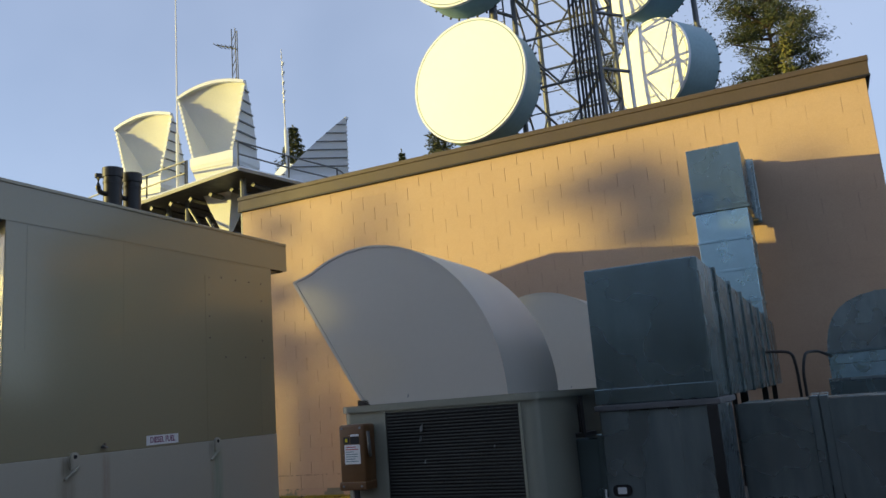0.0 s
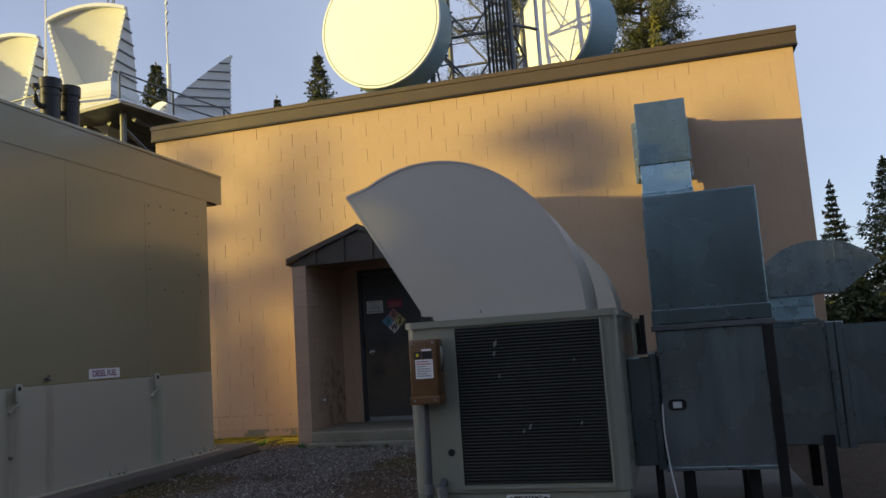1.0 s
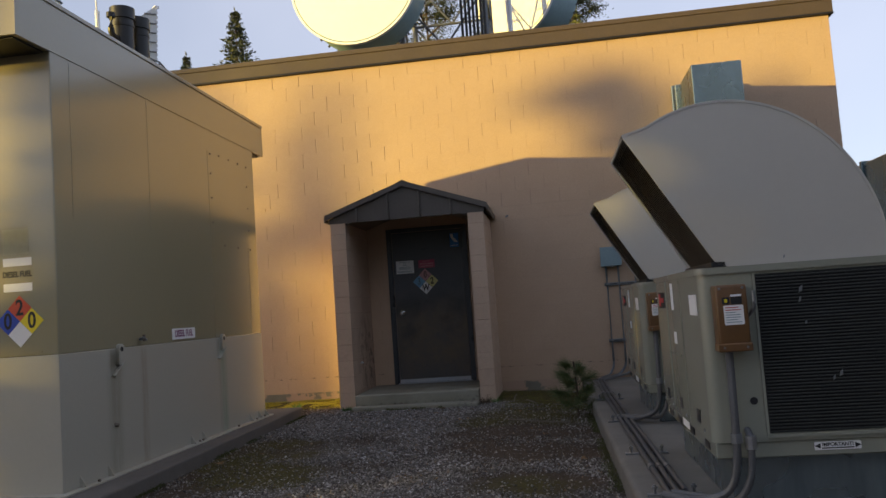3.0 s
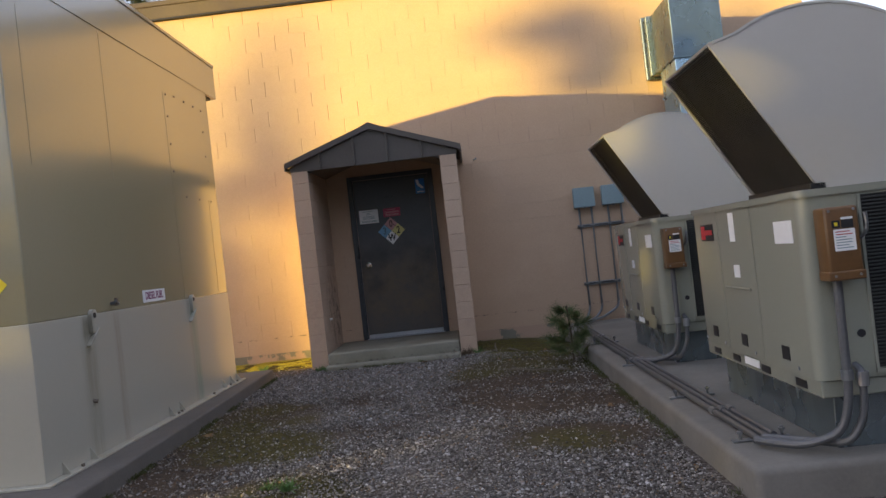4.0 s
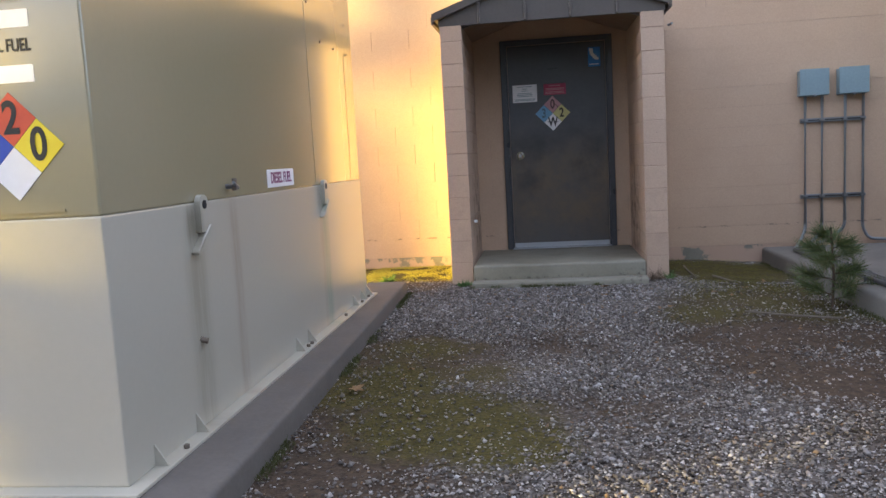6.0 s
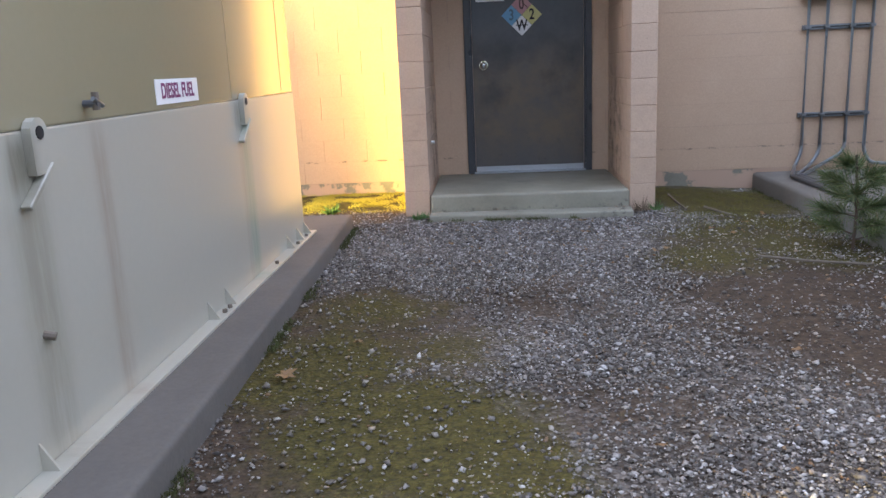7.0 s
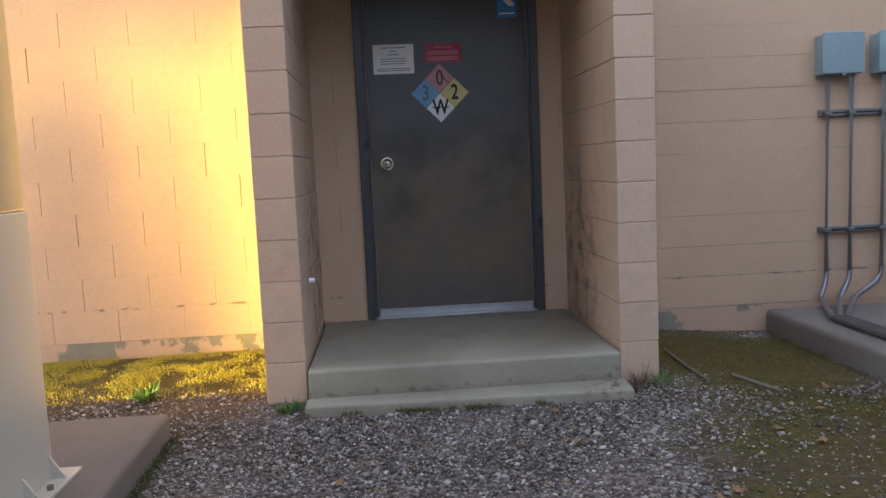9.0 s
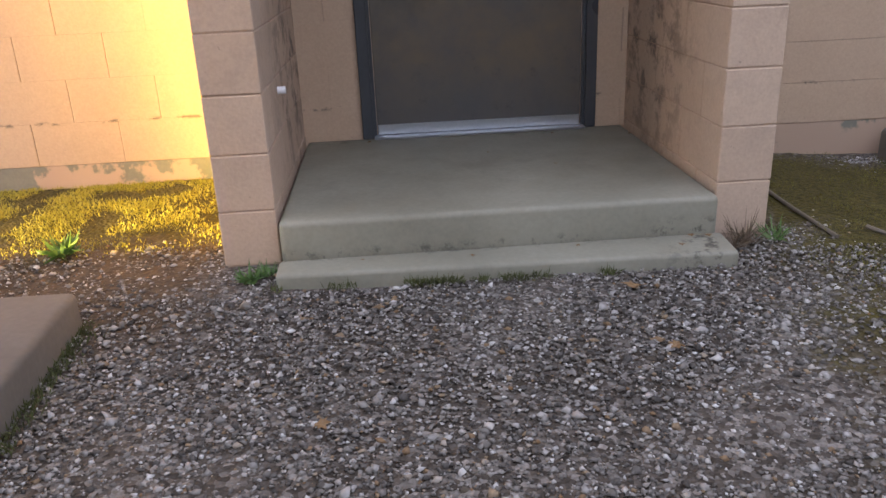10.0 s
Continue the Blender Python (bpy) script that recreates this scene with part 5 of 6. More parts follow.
def pine_crown(h, r, limbs, per, spray, start=0.35):
    c, w, l, ends = [], [], [], []
    for b in range(limbs):
        t = start + (1 - start) * (b + rng.uniform(0, 0.8)) / limbs
        a = b * 2.4 + rng.uniform(-0.7, 0.7)
        reach = r * math.sin(math.pi * min(1, 0.2 + 0.85 * (1 - t) / (1 - start))) ** 0.7 * rng.uniform(0.45, 1.1)
        base, end = np.array([0, 0, h * t - 0.1 * reach]), np.array([math.cos(a) * reach, math.sin(a) * reach, h * t + reach * rng.uniform(-0.05, 0.3)])
        ends.append((base, end))
        for s in (0.45, 0.65, 0.85, 1.0):
            q = base + (end - base) * s + rng.normal(0, 0.09 * reach, 3)
            many = int(per * rng.uniform(0.5, 1.2))
            p = q[None] + rng.normal(0, 1, (many, 3)) * np.array([0.13, 0.13, 0.07]) * (0.5 * r + 0.5 * reach)
            d = rng.normal(0, 1, (many, 3))
            d[:, 2] = np.abs(d[:, 2]) * 0.6
            c.append(p)
            w.append(d / np.linalg.norm(d, axis=1)[:, None])
            l.append(spray * rng.uniform(0.6, 1.3, many))
    c, w, l = np.concatenate(c), np.concatenate(w), np.concatenate(l)
    return sprays(c, w, l, l * 0.13), ends


def tree(name, at, h, r, kind, label, material="needles", dense=1.0, spray=None, start=None, group="trees", needles=60):
    t = thing(name, at, label, "tree", group)
    trunk = rod((0, 0, -0.3), (0, 0, h * 0.97), 0.012 * h + 0.03, 9, 0.01)
    if kind == "fir":
        pts, faces = fir_crown(h, r, int(150 * dense), 80, spray or 0.10 * r + 0.12, start or 0.08)
        for k in range(24):
            a, tt = k * 2.4, 0.12 + 0.8 * k / 24
            e = r * (1 - tt) * 0.8
            rod((0, 0, h * tt), (math.cos(a) * e, math.sin(a) * e, h * tt - 0.18 * e), 0.002 * h + 0.008, 5, 0.004, bm=trunk)
    else:
        (pts, faces), ends = pine_crown(h, r, int(26 * dense), needles, spray or 0.06 * r, start or 0.35)
        for a, b in ends:
            rod(a, b, 0.004 * h, 5, 0.001 * h, bm=trunk)
    part("trunk", trunk, "bark", t)
    crown = new("crown", raw("crown", pts.tolist(), faces, material))
    crown.parent = t
    return t


tree("fir_tree", (-22.9, 50, 0), 22.85, 6.6, "fir", "tall dark green fir tree rising behind the building", dense=5, spray=0.4)
tree("fir_tree", (-31.3, 60, 0), 23.8, 6.2, "fir", "dark green fir tree rising behind the building", dense=4, spray=0.42)
tree("fir_tree", (-60.3, 84, 0), 40.0, 13.5, "fir", "dark fir tree behind the horn antennas", dense=6, spray=0.75)
tree("fir_tree", (-28.2, 86, 0), 30.8, 8.5, "fir", "dark green fir tree behind the large dish", dense=4, spray=0.6)
tree("pine_tree", (0.0, 75, 0), 44, 4.9, "pine", "tall open-crowned pine with golden sunlit foliage", "needles", 3.0, 0.32, 0.42, needles=300)
tree("pine_tree", (1.0, 71, 0), 30.6, 5.2, "fir", "golden green young pine beside the taller pine", "needles_sunlit", 2.2, 0.45)
tree("fir_tree", (-13, 75, 0), 37, 6.5, "pine", "sunlit green pine behind the lattice tower", "needles", 1.6, 0.3, needles=300)
tree("fir_tree", (9.78, 40, 0), 8.65, 3.4, "fir", "dark fir tree standing beyond the duct work", spray=0.3, dense=2)
tree("fir_tree", (7.4, 40, 0), 7.8, 1.5, "fir", "dark slim fir tree beyond the duct work", spray=0.3)
tree("fir_tree", (9.3, 25.3, 0), 5.75, 2.6, "fir", "golden sunlit young fir tree", "needles_sunlit", 2.6, 0.24, 0.04)
tree("pine_tree", (13.3, 25, 0), 12.5, 2.1, "pine", "tall pine with drooping sunlit branches", "needles", 1.6, 0.22, 0.15, needles=240)
tree("fir_tree", (14.2, 34, 0), 7, 3.0, "fir", "dark green fir among the undergrowth", spray=0.35)
for x, y, h, r in ((6.0, 30, 2.6, 2.2), (8.2, 28, 2.5, 2.2), (11.5, 28, 2.9, 2.4), (14.5, 28, 2.8, 2.5), (17.5, 29, 3.2, 2.6), (4.6, 33, 3.2, 2.0)):
    tree("bush", (x, y, 0), h, r, "fir", "dark green undergrowth bush beyond the yard", spray=0.36, start=0.02, group="bushes", dense=0.8)


def towards_sun(wall_x, far):
    return Vector((wall_x, WALL_Y, 0)) + Vector((SUN.x, SUN.y, 0)).normalized() * far


def shade_tree(wall_x, far, wall_z, r, dense, kind, start):
    """An unseen tree added towards the low sun; its tip shades the wall up to wall_z."""
    p = towards_sun(wall_x, far)
    tree(kind + "_tree", (p.x, p.y, 0), wall_z + far * math.tan(SUN_EL), r, kind, "tall " + kind + " out of view, added to shade the wall", "needles", dense, 0.3, start)


shade_tree(-5.72, 62, 4.6, 0.6, 0.34, "fir", 0.74)
shade_tree(-6.4, 60, 4.0, 0.5, 0.26, "fir", 0.80)
shade_tree(-7.6, 50, 6.2, 0.5, 0.16, "fir", 0.6)
shade_tree(-7.0, 62, 2.6, 0.9, 0.75, "fir", 0.6)
shade_tree(-6.25, 66, 1.9, 0.6, 0.45, "fir", 0.6)
shade_tree(-1.6, 58, 4.1, 0.62, 0.38, "pine", 0.88)
shade_tree(-8.2, 60, 7.5, 0.9, 0.3, "pine", 0.4)
shade_tree(0.42, 50, 4.0, 0.5, 1.2, "fir", 0.72)


def shade_woods():
    """Unseen dense woods added to dim the yard, open only along the sun's way."""
    kinds = [tree("fir_tree", (0, -200, 0), 17, 3.4, "fir", "unseen dense dark fir, added round the yard to dim it", spray=0.55, start=0.02, group="woods", dense=0.9),
             tree("fir_tree", (6, -200, 0), 21, 4.0, "fir", "unseen tall dense dark fir, added round the yard to dim it", spray=0.6, start=0.02, group="woods", dense=0.9)]
    across = Vector((SUN.y, -SUN.x)).normalized()
    rows = []
    for ring, (far, gap) in enumerate(((24, 4.6), (31, 5.4))):
        a = 150.0
        while a < 385:
            rows.append((far + float(rng.uniform(-2, 2)), radians(a)))
            a += math.degrees(gap / far)
    n = 0
    for far, a in rows:
        x, y = -3 + far * math.cos(a), 3 + far * math.sin(a)
        u = -math.cos(SUN_AZ) * x + math.sin(SUN_AZ) * y
        sunward = x * SUN.x + y * SUN.y > 0
        if sunward and -8 < u < 45 or (x > 5 and y > 6):
            continue
        m = pose(x, y, 0, 0, 0, float(rng.uniform(0, 360))) @ Matrix.Scale(float(rng.uniform(0.8, 1.1)), 4)
        if n < 2:
            kinds[n].matrix_basis = m
        else:
            copy_thing(kinds[n % 2], pose(x, y, 0, 0, 0, float(rng.uniform(0, 360))))
        n += 1
    # an unseen lower dense row, added to keep the units and the yard in shade
    low = [tree("young_fir", (0, 0, 0), 6.9, 2.3, "fir", "unseen dense young fir, added in a row to shade the yard", spray=0.4, start=0.01, group="young firs", dense=1.1),
           tree("young_fir", (0, 0, 0), 6.4, 2.1, "fir", "unseen dense young fir, added in a row to shade the yard", spray=0.4, start=0.01, group="young firs", dense=1.1)]
    for k in range(15):
        u = (8.0, 6.85, 5.95, 4.32)[k] if k < 4 else 4.32 - 1.05 * (k - 3)
        far = 27 + (k % 3) * 2.2
        base = Vector((SUN.x, SUN.y, 0)).normalized() * far + Vector((-math.cos(SUN_AZ), math.sin(SUN_AZ), 0)) * u
        if k == 0:
            base = Vector((SUN.x, SUN.y, 0)).normalized() * 60 + Vector((-math.cos(SUN_AZ), math.sin(SUN_AZ), 0)) * 7.7
            tree("young_fir", base, 9.6, 1.5, "fir", "unseen thin open fir, added to filter the low sun", "needles", 0.14, 0.2, 0.02, "young firs")
        elif k in (1, 2):
            tree("young_fir", base, 6.6 if k == 1 else 7.9, 0.75 if k == 1 else 1.35, "fir", "unseen slim open young fir, added to filter the low sun", "needles", 0.8 if k == 1 else 1.5, 0.3, 0.02 if k == 1 else 0.358, "young firs")
        elif k < 5:
            low[k - 3].location = base
        else:
            copy_thing(low[k % 2], pose(base.x, base.y, 0, 0, 0, 77 * k))


shade_woods()
# hidden firs added to shade the dark firs and bushes beyond the ducts
for x, y, h in ((1.5, 34.8, 11.0), (-2.6, 35.6, 10.6), (-2.8, 20.8, 6.4), (-3.0, 23.2, 6.9), (-2.6, 25.8, 7.2), (-3.2, 28.6, 7.4)):
    tree("fir_tree", (x, y, 0), h, 3.6 if h > 8 else 2.1, "fir", "unseen dark fir added behind the building for its shade", dense=2, spray=0.3)

# ---------------------------------------------------------------- lattice tower with dishes


def lattice_tower():
    t = thing("lattice_tower", (0, 0, 0), "tall dark steel lattice radio tower behind the building", "tower")
    x0, x1, y0, y1, top = -6.1, -3.9, 19.3, 21.5, 24.0
    legs = [(x0, y0), (x1, y0), (x1, y1), (x0, y1)]
    for x, y in legs:
        part("leg", rod((x, y, 0), (x, y, top), 0.075, 10), "tower", t)
    step = 1.43
    for n in range(16):
        z = 0.8 + n * step
        for (xa, ya), (xb, yb) in zip(legs, legs[1:] + legs[:1]):
            part("girt", rod((xa, ya, z), (xb, yb, z), 0.04, 6), "tower", t)
            mxp = ((xa + xb) / 2, (ya + yb) / 2, z)
            part("brace", rod((xa, ya, z + step), mxp, 0.03, 6), "tower", t)
            part("brace", rod((xb, yb, z + step), mxp, 0.03, 6), "tower", t)
            part("sub_brace", rod((xa, ya, z + step * 0.5), ((xa * 3 + xb) / 4, (ya * 3 + yb) / 4, z + step * 0.5), 0.02, 5), "tower", t)
            part("sub_brace", rod((xb, yb, z + step * 0.5), ((xb * 3 + xa) / 4, (yb * 3 + ya) / 4, z + step * 0.5), 0.02, 5), "tower", t)
    lad = thing("tower_ladder", (0, 0, 0), "narrow steel ladder running up the lattice tower", "ladder")
    for dx in (-0.2, 0.2):
        part("rail", rod((-6.5 + dx, 19.0, 0), (-6.5 + dx, 19.0, top), 0.025, 6), "tower", lad)
    for n in range(60):
        part("rung", rod((-6.7, 19.0, 0.37 * n + 1.8), (-6.3, 19.0, 0.37 * n + 1.8), 0.013, 5), "tower", lad)
    for k in range(7):
        c = thing("waveguide_cable", (0, 0, 0), "dark waveguide cable running up the lattice tower", "cable", "waveguide cables")
        part("run", rod((-4.5 + 0.1 * k, 19.12 + 0.05 * (k % 2), 0), (-4.5 + 0.1 * k, 19.12 + 0.05 * (k % 2), top), 0.035, 8), "black", c)
    c = thing("pipe_mast", (0, 0, 0), "pale vertical mounting pipe on the lattice tower", "pipe")
    part("pipe", rod((-3.28, 20.0, 4), (-3.28, 20.0, 18.5), 0.055, 12), "horn", c, smooth=True)
    for z in (6.3, 7.9, 9.5, 11.1, 12.7):
        part("bracket", rod((-3.9, 19.3, z), (-3.28, 20.0, z), 0.05, 6), "tower", c)
    c = thing("pipe_mast", (0, 0, 0), "dark vertical mounting pipe holding the large dish", "pipe")
    part("pipe", rod((-6.45, 18.62, 6), (-6.45, 18.62, 17.6), 0.1, 12), "tower", c, smooth=True)
    for z in (7.6, 9.6, 11.6, 13.2, 15.2):
        part("bracket", rod((-6.1, 19.3, z), (-6.45, 18.62, z), 0.05, 6), "tower", c)


lattice_tower()
for x, y in ((-1.85, 24.7),):
    c = thing("pipe_mast", (0, 0, 0), "tall steel mast carrying the shadowed dishes", "pipe")
    part("pipe", rod((x, y, 0), (x, y, 17), 0.09, 12), "tower", c, smooth=True)


def dish(centre, normal, r, deep, label, open_face=False, face="dish_face"):
    """A shrouded microwave dish; normal is the way it looks."""
    d = thing("microwave_dish", centre, label, "dish antenna", "microwave dishes")
    d.rotation_euler = Vector(normal).to_track_quat("Z", "Y").to_euler()
    seg = 64
    bm = bmesh.new()
    ring = lambda rr, z: [bm.verts.new((rr * math.cos(k * math.tau / seg), rr * math.sin(k * math.tau / seg), z)) for k in range(seg)]  # noqa: E731
    loops = [ring(r * 0.5, -deep - 0.45), ring(r * 0.85, -deep - 0.2), ring(r, -deep), ring(r, 0), ring(r * 0.975, 0), ring(r * 0.975, -deep * 0.85)]
    for a, b in zip(loops, loops[1:]):
        for k in range(seg):
            bm.faces.new((a[k], a[(k + 1) % seg], b[(k + 1) % seg], b[k]))
    bm.faces.new(loops[0][::-1])
    part("shroud", bm, "dish_side", d, "blue-grey cylindrical shroud", True)
    z = -deep * 0.72 if open_face else 0.011
    bm = bmesh.new()
    rings = [[bm.verts.new((r * 0.97 * s * math.cos(k * math.tau / seg), r * 0.97 * s * math.sin(k * math.tau / seg), z + (0.10 * r * (s * s - 1) if open_face else 0.05 * (1 - s * s)))) for k in range(seg)] for s in (0.25, 0.5, 0.75, 1)]
    bm.faces.new(rings[0])
    for a, b in zip(rings, rings[1:]):
        for k in range(seg):
            bm.faces.new((a[k], b[k], b[(k + 1) % seg], a[(k + 1) % seg]))
    part("radome" if not open_face else "reflector", bm, face, d, "plain white cover" if not open_face else "white reflector bowl", True)
    rim = bmesh.new()
    for k in range(seg):
        a0, a1 = k * math.tau / seg, (k + 1) * math.tau / seg
        p = [(rr * math.cos(a), rr * math.sin(a), zz) for a in (a0, a1) for rr, zz in ((r + 0.025, -0.09), (r + 0.025, 0.01), (r * 0.985, 0.01))]
        v = [rim.verts.new(q) for q in p]
        rim.faces.new((v[0], v[1], v[4], v[3]))
        rim.faces.new((v[1], v[2], v[5], v[4]))
    part("rim", rim, "dish_face", d)
    for k in range(36):
        a = k * math.tau / 36
        part("bolt", rod((r * math.cos(a), r * math.sin(a), -deep + 0.02), ((r + 0.06) * math.cos(a), (r + 0.06) * math.sin(a), -deep + 0.02), 0.03, 6), "tower", d)
    part("mount", rod((0, 0, -deep - 0.4), (0, 0, -deep - 0.9), 0.25, 12), "tower", d)
    return d


dish((-6.954, 17.6, 9.36), (-0.116, -0.993, 0.0), 1.627, 0.92, "large white-faced shrouded microwave dish on the tower")
dish((-6.98, 17.6, 13.2), (-0.116, -0.993, 0.0), 1.66, 0.92, "white-faced shrouded microwave dish above another")
dish((-3.2, 23.1, 10.75), (-0.55, -0.835, 0.0), 1.45, 1.35, "shrouded microwave dish crossed by tower shadows")
dish((-3.45, 23.1, 14.1), (-0.55, -0.835, 0.0), 1.45, 1.35, "shrouded microwave dish high on the tower")

# ---------------------------------------------------------------- horn antenna platform


YARD = Matrix.Translation((-0.783, 0.285, 1.05)) @ Matrix.Rotation(radians(-0.325), 4, "Z") @ Matrix.Scale(0.8115, 4) @ Matrix.Translation((0.3, 0.2, -1.2))


def settle(ob):
    ob.matrix_basis = YARD @ ob.matrix_basis
    return ob


def horn(at, turn, s, label, stand=0, deep=1.0):
    """A horn reflector: a wedge that is thin at its curved top, on a tapering throat."""
    h = thing("horn_antenna", at, label, "horn antenna", "horn antennas")
    h.rotation_euler = (0, 0, radians(turn))
    settle(h)
    wt, wb, hz, dp = 1.76 * s, 0.99 * s, 2.95 * s, 1.75 * s * deep
    fall = lambda q: dp * (0.7 * q + 0.3 * math.sin(q * math.pi / 2))  # noqa: E731
    top = [(-wt + 2 * wt * k / 10, hz + 0.34 * s * (1 - ((k - 5) / 5) ** 2)) for k in range(11)]
    bm = bmesh.new()
    # back reflector sheet, curved
    rows = []
    for j in range(9):
        q = j / 8
        y = 0.98 * fall(q)
        rows.append([bm.verts.new((x * (1 - q) + (-wb + 2 * wb * k / 10) * q, y, z * (1 - q))) for k, (x, z) in enumerate(top)])
    for a, b in zip(rows, rows[1:]):
        for k in range(10):
            bm.faces.new((a[k], b[k], b[k + 1], a[k + 1]))
    part("reflector", bm, "horn", h, "curved sunlit reflector", True)
    for sgn in (-1, 1):
        bm = bmesh.new()
        front = [(sgn * wt, 0, hz), (sgn * wb, 0, 0)]
        back = [(sgn * (wt + (wb - wt) * j / 8), fall(j / 8), hz * (1 - j / 8)) for j in range(9)]
        prof = [front[1], front[0]] + back[1:]
        lo = [bm.verts.new(p) for p in prof]
        hi = [bm.verts.new((p[0] + sgn * 0.05, p[1], p[2])) for p in prof]
        bm.faces.new(lo)
        bm.faces.new(hi[::-1])
        for k in range(len(prof)):
            bm.faces.new((lo[k], lo[(k + 1) % len(prof)], hi[(k + 1) % len(prof)], hi[k]))
        part("side_wall", bm, "horn", h)
        for j in range(1, 7):
            q = j / 7
            xx, dd = sgn * (wt + (wb - wt) * q + 0.05 * 1), fall(q)
            part("stiffener", box(min(xx, xx + sgn * 0.06), 0.02, hz * (1 - q) - 0.03, max(xx, xx + sgn * 0.06), dd, hz * (1 - q) + 0.03), "tower", h)
        for j in range(14):  # bolted tabs along the mouth
            q = (j + 0.5) / 14
            xx = sgn * (wt + (wb - wt) * q)
            part("flange_tab", box(xx - 0.07, -0.05, hz * (1 - q) - 0.06, xx + 0.07, 0.0, hz * (1 - q) + 0.06), "horn", h)
    rim = prism([(x, z) for x, z in top] + [(x, z - 0.14 * s) for x, z in top[::-1]], "y", -0.12 * s, 0.05)
    part("top_rim", rim, "horn", h)
    bm = bmesh.new()
    lev = [(wb * 1.12, -0.1, dp * 1.04, 0.0), (wb * 1.12, -0.1, dp * 1.04, -0.35 * s), (wb * 0.55, 0.25 * dp, dp * 0.75, -2.2 * s), (0.16 * s, 0.44 * dp, 0.56 * dp, -3.3 * s)]
    rings = [[bm.verts.new(p) for p in ((-w, ya, z), (w, ya, z), (w, yb, z), (-w, yb, z))] for w, ya, yb, z in lev]
    for a, b in zip(rings, rings[1:]):
        for k in range(4):
            bm.faces.new((a[k], a[(k + 1) % 4], b[(k + 1) % 4], b[k]))
    bm.faces.new(rings[-1])
    bm.faces.new(rings[0][::-1])
    part("throat", bm, "horn", h)
    if stand:
        part("stand", rod((0, 0.5 * dp, -3.25 * s), (0, 0.5 * dp, -3.25 * s - stand), 0.3 * s, 8), "horn", h)
    for z in (-0.5 * s, -1.1 * s, -1.7 * s):
        q = (-0.35 * s - z) / (1.85 * s)
        w = wb * (1.12 - 0.57 * q) + 0.03
        part("band", box(-w, -0.12 + 0.33 * dp * q, z - 0.03, w, dp * (1.06 - 0.3 * q), z + 0.03), "horn", h)


horn((-23.0, 26.0, 13.4), 4, 1.08, "large pale aluminium horn antenna with a sunlit mouth")
horn((-28.35, 27.0, 13.45), 2, 1.06, "pale aluminium horn antenna with a sunlit mouth")
horn((-23.4, 38.0, 15.0), 126, 1.1, "grey horn antenna seen from its ribbed side", 0.5, 1.9)
horn((-28.5, 38.5, 14.2), 150, 0.85, "smaller grey horn antenna behind a railing", 0.6, 1.3)


